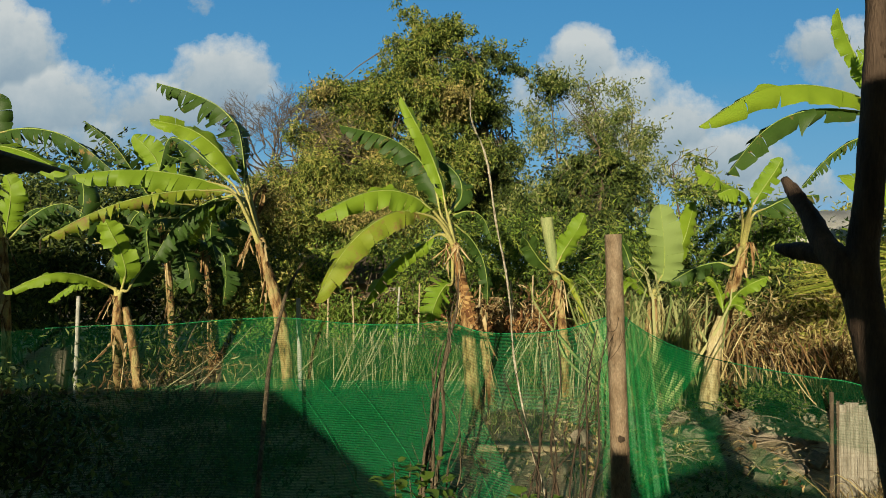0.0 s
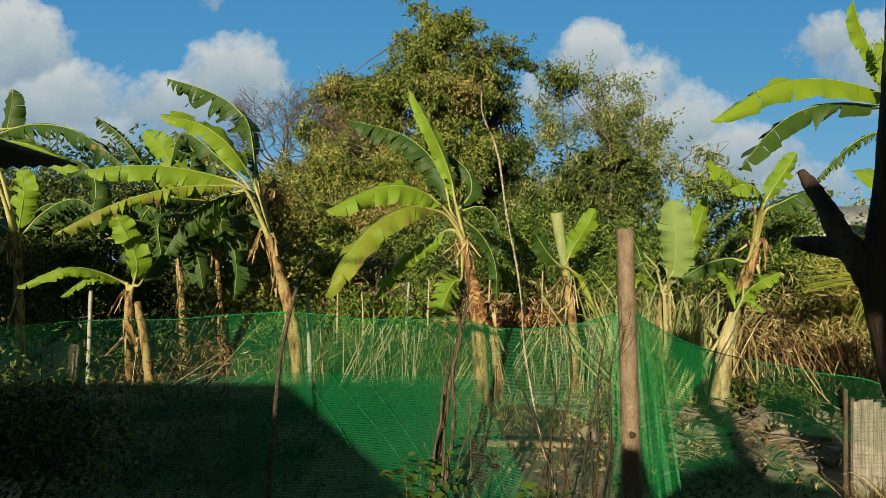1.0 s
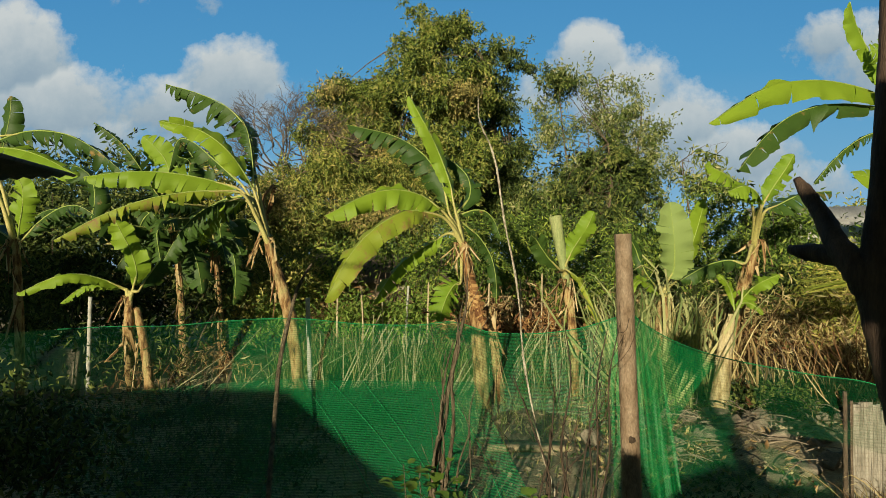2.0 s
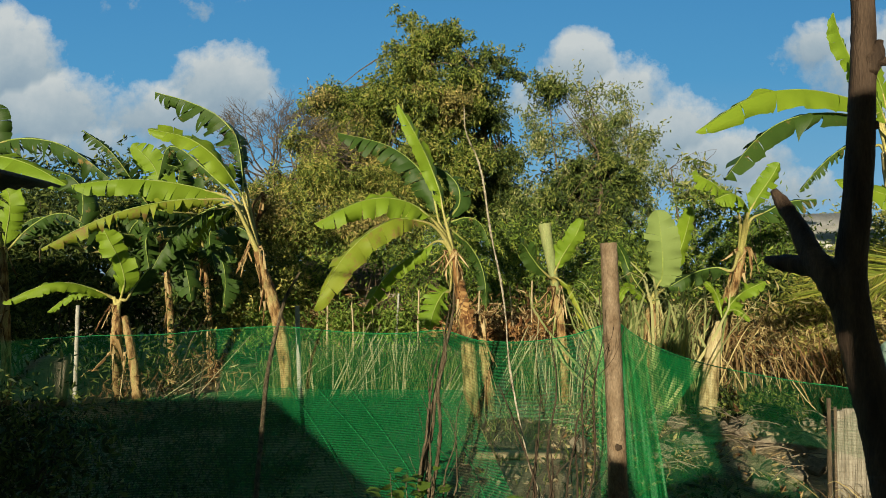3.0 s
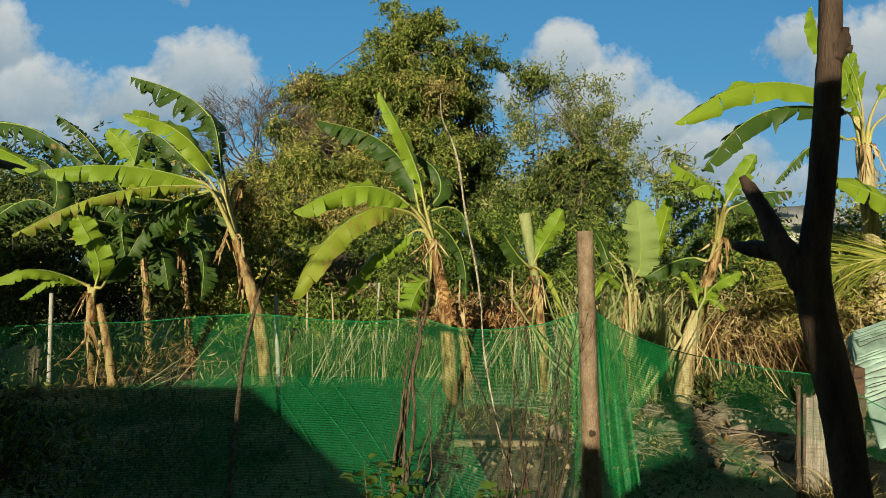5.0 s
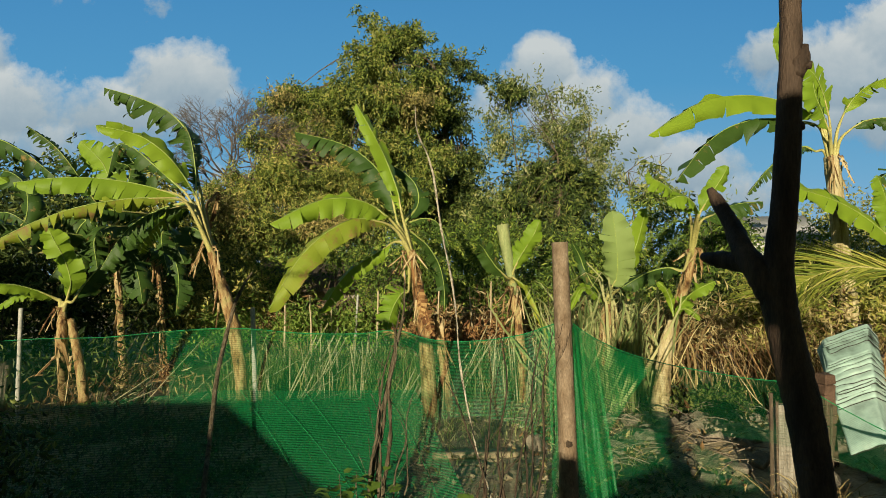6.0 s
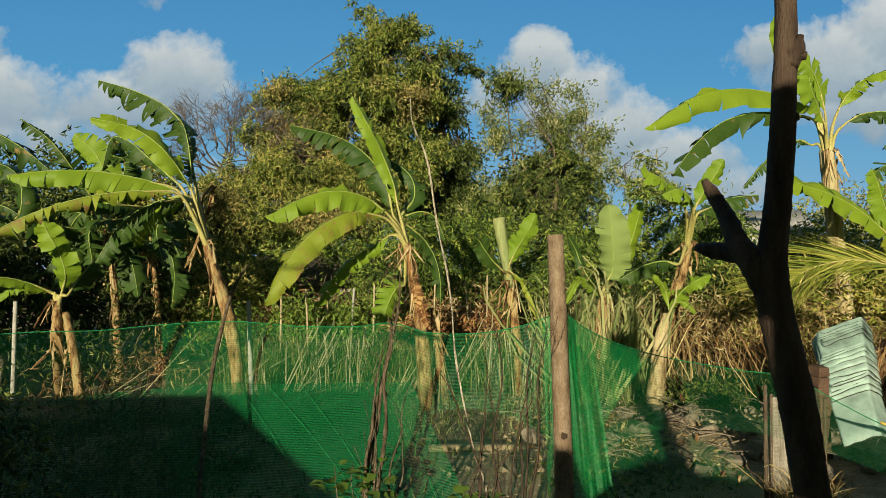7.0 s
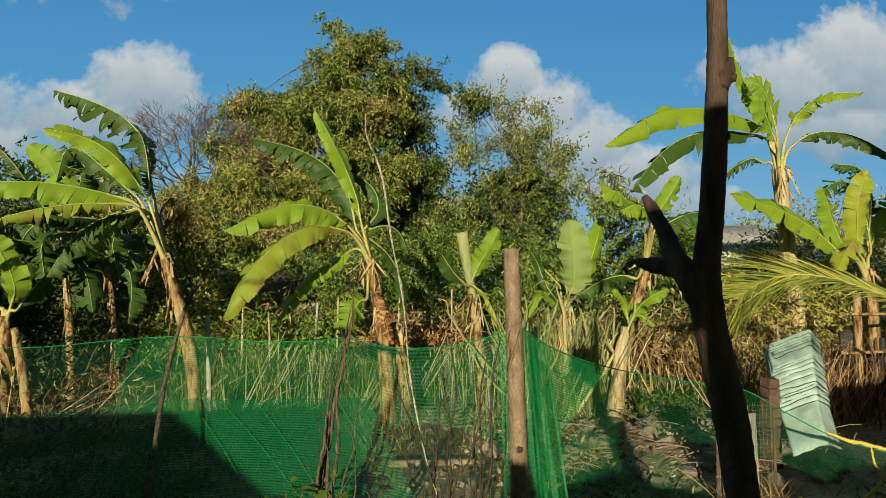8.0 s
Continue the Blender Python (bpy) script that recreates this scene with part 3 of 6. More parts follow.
# Shaded side of the tall tree's crown; the shade is its leaf colour.
tree("shaded right side of the tall crown, built in darker leaves", (1.4, 18.5, 0.0), [
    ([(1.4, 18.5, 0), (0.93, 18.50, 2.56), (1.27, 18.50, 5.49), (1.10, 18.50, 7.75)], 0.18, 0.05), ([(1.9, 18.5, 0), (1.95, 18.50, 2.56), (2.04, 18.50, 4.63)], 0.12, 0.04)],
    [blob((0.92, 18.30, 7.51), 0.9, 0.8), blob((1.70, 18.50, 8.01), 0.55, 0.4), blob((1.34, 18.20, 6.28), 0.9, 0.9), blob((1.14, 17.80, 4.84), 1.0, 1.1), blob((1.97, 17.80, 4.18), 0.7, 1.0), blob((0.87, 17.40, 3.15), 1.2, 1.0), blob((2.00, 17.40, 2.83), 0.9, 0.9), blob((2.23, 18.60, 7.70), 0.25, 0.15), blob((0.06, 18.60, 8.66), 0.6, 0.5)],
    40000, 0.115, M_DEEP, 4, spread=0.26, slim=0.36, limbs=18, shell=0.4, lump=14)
tree("bushy bamboo clump with yellowing leaves", (-2.6, 15.0, 0.0), [
    ([(-2.4, 15, 0), (-2.72, 15.00, 2.37), (-2.59, 15.00, 4.05), (-3.02, 15.00, 4.89)], 0.06, 0.02)] + [
    ([(-2.8, 15, 0), (-3.41, 15.00, 2.09), (-3.70, 15.00, 3.49), (-3.99, 15.00, 4.04)], 0.06, 0.02)],
    [blob((-3.01, 15.00, 4.05), 0.9, 0.9), blob((-3.45, 15.40, 4.76), 0.6, 0.6), blob((-4.12, 15.00, 3.76), 0.7, 0.6), blob((-2.28, 14.80, 3.60), 0.9, 0.8), blob((-3.65, 14.80, 2.91), 0.9, 1.0), blob((-2.49, 14.50, 2.62), 1.2, 1.0), blob((-1.47, 15.00, 3.63), 0.9, 0.9), blob((-4.40, 15.00, 3.34), 0.6, 0.7),
     blob((-1.92, 14.30, 1.68), 1.2, 0.7), blob((-3.05, 14.00, 1.67), 1.1, 0.8), blob((-5.08, 15.00, 2.37), 0.9, 0.8), blob((-0.77, 15.00, 2.65), 0.9, 0.7), blob((-1.16, 14.60, 1.95), 0.9, 0.6), blob((0.06, 15.00, 1.96), 0.9, 0.7), blob((-2.08, 15.40, 2.68), 0.9, 0.7), blob((-0.66, 15.60, 3.42), 0.9, 0.7), blob((-4.81, 15.00, 2.72), 0.7, 0.6), blob((-4.13, 14.60, 2.21), 0.8, 0.6)],
    76000, 0.115, M_BAMBOO, 5, shell=0.3, spread=0.28, lump=14, name="bamboo_clump", category="bamboo", slim=0.26, hang=0.5, limbs=70,
    dry=[blob((-3.9, 14.2, 3.0), 0.9, 0.7), blob((-1.6, 14.0, 2.7), 0.9, 0.5), blob((-4.6, 14.2, 2.5), 0.6, 0.5)])
tree("slender tree with sparse grey-green leaves", (3.9, 17.0, 0.0), [
    ([(3.9, 17, 0), (4.32, 17.00, 2.80), (4.56, 17.00, 4.70), (4.02, 17.00, 6.77)], 0.07, 0.012),
    ([(4.1, 17, 0), (4.79, 17.00, 2.80), (5.12, 17.00, 4.54), (5.29, 17.00, 5.98)], 0.06, 0.012),
    ([(3.5, 17, 0), (3.84, 17.00, 2.49), (3.22, 17.00, 4.38), (2.99, 17.00, 6.45)], 0.06, 0.012)],
    [blob((3.15, 17.00, 6.69), 0.8, 0.45), blob((4.34, 17.00, 6.61), 0.8, 0.5), blob((4.33, 17.00, 5.58), 1.0, 0.7), blob((2.96, 17.30, 5.40), 0.8, 1.0), blob((4.80, 17.00, 4.54), 1.1, 0.8), blob((3.91, 16.60, 3.70), 1.3, 0.9),
     blob((2.68, 16.60, 3.23), 1.0, 0.9), blob((5.42, 17.00, 3.59), 0.7, 0.8), blob((5.66, 17.20, 5.38), 0.5, 0.5), blob((6.13, 17.20, 4.10), 0.4, 0.5)],
    19000, 0.11, M_GREY_LEAF, 7, slim=0.36, shell=0.3, spread=0.38, limbs=55, lump=14)
tree("dense bush-like tree with dark-green leaves", (4.3, 16.0, 0.0), [
    ([(4.3, 16, 0), (4.06, 16.00, 2.43), (4.14, 16.00, 3.77), (4.08, 16.00, 4.82)], 0.08, 0.02), ([(4.0, 16, 0), (3.47, 16.00, 2.43), (3.32, 16.00, 3.32)], 0.07, 0.02)],
    [blob((4.15, 16.00, 4.44), 0.85, 0.6), blob((3.33, 16.00, 3.62), 0.8, 0.6), blob((4.66, 16.00, 3.55), 0.7, 0.6), blob((2.62, 15.80, 2.86), 0.8, 0.7), blob((4.01, 15.80, 2.72), 1.0, 0.6), blob((3.08, 16.60, 6.65), 0.55, 0.25)],
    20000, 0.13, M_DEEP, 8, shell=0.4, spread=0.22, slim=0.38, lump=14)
tree("thin tree with a loose spray of small leaves", (6.6, 15.5, 0.0), [
    ([(6.6, 15.5, 0), (6.37, 15.50, 2.99), (6.53, 15.50, 4.29)], 0.05, 0.012), ([(6.5, 15.5, 0), (5.95, 15.50, 3.13), (5.81, 15.50, 4.28)], 0.04, 0.012)],
    [blob((6.46, 15.50, 4.43), 0.6, 0.35), blob((5.95, 15.50, 3.71), 0.5, 0.5), blob((6.45, 15.00, 3.50), 0.6, 0.5)], 1100, 0.17, M_GREY_LEAF, 9, limbs=24)


def bare_tree():
    top = thing("bare_tree", (-4.16, 16.00, 2.72)[:2] + (0.0,), "leafless tree with fine grey branches", "tree")
    rnd = random.Random(12)
    bm = bmesh.new()

    def grow(p, d, ln, r, depth):
        e = p + d * ln
        mid = p.lerp(e, 0.5) + Vector((rnd.gauss(0, 0.11), rnd.gauss(0, 0.11), rnd.gauss(0, 0.05))) * ln
        tube(bm, [p, mid, e], [r, r * 0.85, r * 0.65], 5, 4, 0.1, rnd)
        if depth:
            for _ in range(rnd.choice((2, 3, 3))):
                nd = (d + Vector((rnd.gauss(0, 0.50), rnd.gauss(0, 0.42), rnd.gauss(0.06, 0.28)))).normalized()
                grow(p.lerp(e, rnd.uniform(0.6, 1.0)), nd, ln * rnd.uniform(0.6, 0.85), r * 0.64, depth - 1)

    root = Vector((-4.17, 16.00, 3.54))
    tube(bm, [(root.x + 0.1, root.y, -0.1), (root.x - 0.1, root.y, root.z * 0.5), root], [0.14, 0.12, 0.09], 8, 10, 0.08, rnd)
    for d in ((-1.3, 0, 0.7), (-0.75, 0.1, 1), (-0.25, -0.2, 1), (0.3, 0.1, 1), (0.9, 0, 0.8), (-1.0, -0.3, 0.35), (0.6, 0.3, 0.9), (-0.5, -0.3, 0.9), (1.2, -0.2, 0.6)):
        grow(root, Vector(d).normalized(), 0.98, 0.042, 6)
    part("trunk", bm, M_BARE, top)


bare_tree()


# ---- banana plants ----
def banana_plant(label, stem, radii, blades, seed, dead=6, mat=M_STEM, category="banana plant", hang=0.4):
    """stem: places from the foot up; blades: (places, width, torn, material, facing, droop)."""
    foot = Vector(stem[0])
    top = thing("banana_plant", (foot.x, foot.y, 0.0), label, category)
    rnd = random.Random(seed)
    if foot.z > 0.02:
        stem = [(foot.x, foot.y, -0.05)] + list(stem)
    else:
        stem = [(foot.x, foot.y, min(foot.z, -0.05))] + list(stem[1:])
    bm = bmesh.new()
    tube(bm, stem, radii, 14, 30, 0.10, rnd)
    for k in range(6):      # overlapping sheaths
        a, line = rnd.uniform(0, 6.28), curve(stem, 22)
        i = rnd.randint(2, 14)
        off = Vector((math.cos(a), math.sin(a), 0)) * radii[1] * 0.5
        tube(bm, [line[i] + off, line[min(i + 4, 22)] + off * 0.9, line[min(i + 8, 22)] + off * 0.6], [radii[1] * 0.6, radii[1] * 0.5, 0.01], 8, 8, 0.08, rnd)
    part("stem", bm, mat, top)
    crown = Vector(stem[-1])
    for j, (pts, width, torn, bmat, facing, droop) in enumerate(blades):
        first = Vector(pts[0])
        bm, line = blade(pts, width * 1.12, min(1.0, 0.12 + torn) if torn > 0.2 else torn, facing, droop * (1.1 if facing == UP else 1.0), seed * 31 + j)
        leaf = part("leaf", bm, bmat, top)
        bm = bmesh.new()
        n = len(line) - 1
        tube(bm, [line[0], line[n // 4], line[n // 2], line[3 * n // 4], line[-1]], [0.010, 0.008, 0.006, 0.004, 0.002], 5, 24)
        part("midrib", bm, bmat if bmat in (M_DEAD, M_RUST) else M_MIDRIB, leaf)
        if (crown - first).length > 0.06:
            bm = bmesh.new()
            low = Vector(curve(stem, 22)[20])
            tube(bm, [low, crown.lerp(first, 0.4) + Vector((0, 0, 0.03)), first, line[n // 5]], [0.034, 0.022, 0.014, 0.008], 7, 16)
            part("stalk", bm, bmat if bmat in (M_DEAD, M_RUST) else M_RIB, top, "yellowish leaf stalk")
    line = curve(stem, 22)
    for k in range(int(dead * 1.6)):
        a = rnd.uniform(3.4, 6.0) if rnd.random() < 0.7 else rnd.uniform(0, 6.28)
        out = Vector((math.cos(a), math.sin(a), 0))
        low = rnd.random() < 0.5
        i = rnd.randint(5, 20) if low else 22
        p0 = line[i] + out * radii[min(len(radii) - 1, int(i / 22 * len(radii)))] * 0.9
        ln = hang * rnd.uniform(0.5, 1.4)
        far = 0.03 if low else 0.06
        bm, rib = blade([p0, p0 + out * far + Vector((0, 0, -0.05)), p0 + out * far * 1.5 + Vector((rnd.gauss(0, 0.09), rnd.gauss(0, 0.05), -ln))], rnd.uniform(0.012, 0.05), 0.8, out + Vector((rnd.gauss(0, 0.4), 0, 0.2)), 40, seed * 7 + k, 14)
        part("dead_leaf", bm, M_DEAD, top)
    return top


UP, CAM, SIDE = (0, -0.7, 1), (0, -1, 0.15), (0, -1, 0.6)
B, BO, BD, BP = M_BLADE, M_BLADE_OLD, M_BLADE_DARK, M_BLADE_PALE
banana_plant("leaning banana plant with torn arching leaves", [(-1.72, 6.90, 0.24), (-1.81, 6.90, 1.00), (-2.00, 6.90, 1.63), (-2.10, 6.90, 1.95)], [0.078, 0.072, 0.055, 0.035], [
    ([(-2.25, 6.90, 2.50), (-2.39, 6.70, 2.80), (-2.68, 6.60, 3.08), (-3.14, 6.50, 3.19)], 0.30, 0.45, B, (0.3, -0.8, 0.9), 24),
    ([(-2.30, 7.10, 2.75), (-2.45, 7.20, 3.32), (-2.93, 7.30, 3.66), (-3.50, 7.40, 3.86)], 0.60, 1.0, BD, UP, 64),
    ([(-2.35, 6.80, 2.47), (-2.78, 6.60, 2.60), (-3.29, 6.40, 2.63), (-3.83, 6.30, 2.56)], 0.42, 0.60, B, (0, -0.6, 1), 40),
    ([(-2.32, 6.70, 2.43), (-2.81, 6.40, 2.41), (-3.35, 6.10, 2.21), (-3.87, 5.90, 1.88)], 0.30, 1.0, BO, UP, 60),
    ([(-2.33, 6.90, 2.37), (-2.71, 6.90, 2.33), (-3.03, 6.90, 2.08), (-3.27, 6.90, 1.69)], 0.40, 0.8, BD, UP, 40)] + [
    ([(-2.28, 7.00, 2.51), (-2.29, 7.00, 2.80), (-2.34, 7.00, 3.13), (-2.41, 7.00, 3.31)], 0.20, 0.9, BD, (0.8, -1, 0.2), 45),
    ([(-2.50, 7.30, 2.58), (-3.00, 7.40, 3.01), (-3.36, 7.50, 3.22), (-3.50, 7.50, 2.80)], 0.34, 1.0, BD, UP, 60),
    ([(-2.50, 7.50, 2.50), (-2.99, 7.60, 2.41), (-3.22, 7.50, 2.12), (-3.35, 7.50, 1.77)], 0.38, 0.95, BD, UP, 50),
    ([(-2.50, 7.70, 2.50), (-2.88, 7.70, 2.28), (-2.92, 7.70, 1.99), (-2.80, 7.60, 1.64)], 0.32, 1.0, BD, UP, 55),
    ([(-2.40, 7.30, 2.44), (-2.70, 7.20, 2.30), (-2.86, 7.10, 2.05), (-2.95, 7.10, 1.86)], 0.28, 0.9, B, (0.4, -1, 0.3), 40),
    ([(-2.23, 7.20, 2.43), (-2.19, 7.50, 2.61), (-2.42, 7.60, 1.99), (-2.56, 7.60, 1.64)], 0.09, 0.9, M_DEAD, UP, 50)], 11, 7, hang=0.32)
banana_plant("banana plant with broad leaves and a yellowed lower leaf", [(0.35, 7.11, 0.00), (0.30, 7.10, 0.79), (0.20, 7.10, 1.51), (0.12, 7.10, 1.90)], [0.092, 0.082, 0.07, 0.045], [
    ([(0.03, 7.10, 2.30), (-0.05, 7.10, 2.69), (-0.26, 7.00, 3.16), (-0.49, 7.00, 3.58)], 0.24, 0.30, B, (0.9, -1, 0.35), 30),
    ([(-0.03, 7.20, 2.24), (-0.17, 7.30, 2.74), (-0.58, 7.40, 3.15), (-1.29, 7.50, 3.37)], 0.50, 0.75, BD, (0.2, -0.5, 1), 55),
    ([(-0.09, 7.00, 2.23), (-0.37, 6.80, 2.42), (-0.79, 6.60, 2.43), (-1.33, 6.40, 2.15)], 0.46, 0.65, B, UP, 32),
    ([(-0.12, 6.90, 2.18), (-0.51, 6.60, 2.21), (-0.95, 6.30, 1.86), (-1.27, 6.10, 1.27)], 0.38, 0.25, BO, UP, 34),
    ([(-0.06, 7.20, 2.00), (-0.30, 7.30, 1.86), (-0.63, 7.20, 1.62), (-0.90, 7.00, 1.19)], 0.28, 0.7, B, UP, 38)] + [
    ([(0.07, 7.30, 2.21), (0.30, 7.40, 2.30), (0.48, 7.45, 2.22), (0.60, 7.50, 1.95)], 0.24, 0.9, BD, UP, 45),
    ([(0.10, 7.00, 1.44), (0.00, 6.90, 1.38), (-0.09, 6.80, 1.20), (-0.14, 6.80, 1.00)], 0.32, 0.75, B, (0.4, -1, 0.15), 28),
    ([(0.04, 7.40, 2.22), (0.25, 7.60, 2.56), (0.11, 7.70, 2.85), (-0.11, 7.70, 3.00)], 0.24, 0.5, BD, UP, 25),
    ([(0.10, 7.20, 2.14), (0.38, 7.40, 1.91), (0.52, 7.50, 1.57), (0.54, 7.50, 1.16)], 0.22, 0.8, BD, UP, 45)] + [
    ([(0.16 + 0.02 * k, 7.02 - 0.02 * k, 1.62 - 0.12 * k), (0.20 + 0.05 * k, 6.96, 1.46 - 0.12 * k), (0.24 + 0.05 * k, 6.95, 1.28 - 0.12 * k), (0.22 + 0.09 * k, 6.95, 1.12 - 0.10 * k)], 0.13, 0.8, M_RUST, (0.5 * (k - 1), -1, 0.2), 35) for k in range(3)], 12, 10, hang=0.34)
banana_plant("banana plant with short cut leaves and a shaggy stem", [(3.15, 7.30, 0.38), (3.27, 7.25, 0.91), (3.37, 7.10, 1.45), (3.44, 7.00, 1.91)], [0.075, 0.075, 0.07, 0.05], [
    ([(3.26, 6.70, 2.26), (3.05, 6.60, 2.49), (2.85, 6.50, 2.60), (2.69, 6.50, 2.67)], 0.34, 0.60, B, UP, 25),
    ([(3.37, 6.70, 2.26), (3.50, 6.70, 2.48), (3.63, 6.70, 2.66), (3.72, 6.70, 2.82)], 0.22, 0.40, B, CAM, 35),
    ([(3.29, 6.60, 2.24), (3.23, 6.50, 2.36), (3.05, 6.40, 2.44), (2.87, 6.40, 2.38)], 0.34, 0.70, B, UP, 25),
    ([(3.45, 6.80, 2.21), (3.73, 6.90, 2.33), (3.92, 6.90, 2.41), (4.24, 6.90, 2.44)], 0.34, 0.3, BD, UP, 30),
    ([(3.13, 6.60, 1.64), (2.85, 6.50, 1.67), (2.57, 6.40, 1.58), (2.36, 6.40, 1.46)], 0.26, 0.6, BD, UP, 40)], 13, 9, hang=0.3)
banana_plant("stout cut banana stem sprouting new leaves", [(2.84, 6.70, -0.06), (2.89, 6.70, 0.29), (2.97, 6.70, 0.78), (3.02, 6.70, 1.09)], [0.105, 0.092, 0.058, 0.036], [
    ([(3.06, 6.70, 1.12), (3.13, 6.60, 1.31), (3.23, 6.50, 1.43), (3.43, 6.50, 1.52)], 0.20, 0.40, B, UP, 20),
    ([(3.05, 6.70, 1.12), (3.02, 6.70, 1.33), (2.90, 6.60, 1.46), (2.83, 6.60, 1.52)], 0.09, 0.40, B, CAM, 30),
    ([(3.05, 6.70, 1.12), (3.10, 6.60, 1.22), (3.17, 6.50, 1.19), (3.26, 6.50, 1.10)], 0.08, 0.40, B, CAM, 30)], 14, 0, M_STEM_PALE)
banana_plant("tall banana plant with long arching leaves", [(5.98, 7.80, 0.36), (5.89, 7.80, 1.40), (5.80, 7.80, 2.30), (5.74, 7.80, 3.15)], [0.125, 0.115, 0.10, 0.09], [
    ([(5.62, 7.80, 3.66), (4.74, 7.40, 3.80), (3.72, 7.00, 3.68), (2.85, 6.80, 3.19)], 0.46, 0.32, B, UP, 44),
    ([(5.53, 7.80, 3.58), (4.51, 7.40, 3.55), (3.76, 7.10, 3.23), (3.20, 6.90, 2.66)], 0.42, 0.62, BD, (0, -0.4, 1), 52),
    ([(5.58, 7.80, 3.70), (5.36, 7.80, 4.20), (5.10, 7.70, 4.58), (4.95, 7.60, 4.88)], 0.36, 0.25, B, (0.7, -1, 0.2), 22),
    ([(5.66, 7.70, 3.60), (5.49, 7.60, 4.02), (5.27, 7.50, 4.21), (5.12, 7.50, 4.24)], 0.36, 0.40, B, CAM, 24),
    ([(5.92, 7.80, 3.70), (6.03, 7.70, 3.94), (6.23, 7.50, 4.10), (6.63, 7.30, 4.08)], 0.30, 0.70, B, UP, 25)] + [
    ([(6.01, 7.80, 3.51), (6.25, 7.70, 3.64), (6.63, 7.50, 3.55), (7.15, 7.40, 3.23)], 0.34, 0.5, BD, UP, 35),
    ([(5.59, 7.90, 3.24), (5.29, 7.80, 3.28), (4.83, 7.70, 2.99), (4.51, 7.70, 2.62)], 0.24, 1.0, BD, UP, 60),
    ([(5.58, 7.60, 3.42), (5.41, 7.50, 3.69), (5.27, 7.40, 3.84), (5.24, 7.40, 4.03)], 0.40, 0.30, B, (0.6, -1, 0), 18)], 15, 10, M_STEM_PALE)
banana_plant("banana plant with drooping bright leaves behind a palm", [(6.85, 7.50, 0.42), (6.80, 7.50, 1.10), (6.72, 7.50, 1.75)], [0.11, 0.10, 0.07], [
    ([(6.25, 7.30, 1.90), (5.75, 7.15, 2.22), (5.20, 7.00, 2.46), (4.43, 6.85, 2.64)], 0.36, 0.22, B, (0.2, -1, 0.45), 18),
    ([(6.25, 7.40, 2.05), (5.70, 7.40, 2.45), (5.25, 7.30, 2.62), (4.80, 7.30, 2.66)], 0.34, 0.60, BD, UP, 40),
    ([(6.34, 7.30, 1.90), (6.14, 7.30, 2.25), (6.02, 7.25, 2.55), (5.88, 7.20, 2.80)], 0.34, 0.40, B, (0.3, -1, 0.2), 22),
    ([(6.55, 7.40, 1.95), (6.45, 7.30, 2.35), (6.42, 7.20, 2.70), (6.56, 7.20, 3.02)], 0.32, 0.50, BO, (-0.3, -1, 0.2), 22),
    ([(6.72, 7.40, 2.00), (6.62, 7.40, 2.62), (6.36, 7.40, 2.92), (5.98, 7.40, 2.72)], 0.40, 0.9, BD, UP, 48),
    ([(6.75, 7.50, 2.00), (6.85, 7.50, 2.75), (6.70, 7.50, 3.10), (6.30, 7.50, 3.16)], 0.40, 0.9, BD, UP, 48),
    ([(6.72, 7.50, 1.90), (6.45, 7.30, 2.12), (6.15, 7.10, 2.02), (5.90, 7.00, 1.72)], 0.36, 0.7, BO, UP, 40),
    ([(6.75, 7.50, 1.95), (7.02, 7.40, 2.55), (7.32, 7.40, 2.72), (7.75, 7.40, 2.45)], 0.40, 0.80, B, UP, 30)], 16, 8)
banana_plant("young banana plant with two pale upright leaves", [(2.48, 7.40, 0.76), (2.52, 7.40, 1.24)], [0.07, 0.05], [
    ([(2.59, 7.40, 1.44), (2.63, 7.30, 1.61), (2.59, 7.20, 1.97), (2.55, 7.20, 2.36)], 0.40, 0.15, BP, (-0.2, -1, 0.1), -34),
    ([(2.69, 7.40, 1.44), (2.87, 7.40, 1.85), (2.96, 7.40, 2.12), (3.04, 7.40, 2.41)], 0.26, 0.00, B, (0.5, -1, 0.1), 12),
    ([(2.49, 7.40, 1.30), (2.26, 7.30, 1.58), (2.19, 7.30, 1.78), (2.06, 7.20, 1.97)], 0.12, 0.3, BD, CAM, 30),
    ([(2.49, 7.40, 1.24), (2.29, 7.20, 1.38), (2.13, 7.10, 1.45), (1.97, 7.00, 1.19)], 0.10, 0.60, B, CAM, 30)], 17, 3)
stump = banana_plant("cut banana stump with one new leaf", [(1.50, 7.60, 0.60), (1.45, 7.60, 1.08), (1.40, 7.60, 1.47)], [0.05, 0.055, 0.06], [
    ([(1.39, 7.50, 1.64), (1.49, 7.50, 1.85), (1.61, 7.40, 2.05), (1.71, 7.40, 2.27)], 0.26, 0.50, B, (0.3, -1, 0.2), 20),
    ([(1.30, 7.40, 1.57), (1.10, 7.20, 1.74), (0.99, 7.10, 1.90), (0.91, 7.00, 1.96)], 0.22, 0.3, BD, CAM, 25),
    ([(1.37, 7.40, 1.57), (1.50, 7.20, 1.44), (1.60, 7.10, 1.18), (1.71, 7.00, 0.87)], 0.10, 0.6, BO, UP, 40)], 18, 9, hang=0.3)
bm = bmesh.new()
tube(bm, [(1.42, 7.58, 1.36), (1.33, 7.55, 1.85), (1.27, 7.55, 2.23)], [0.045, 0.064, 0.076], 14, 14, 0.07, random.Random(19))
part("rolled_leaf", bm, M_ROLL, stump, "pale cut rolled leaf")
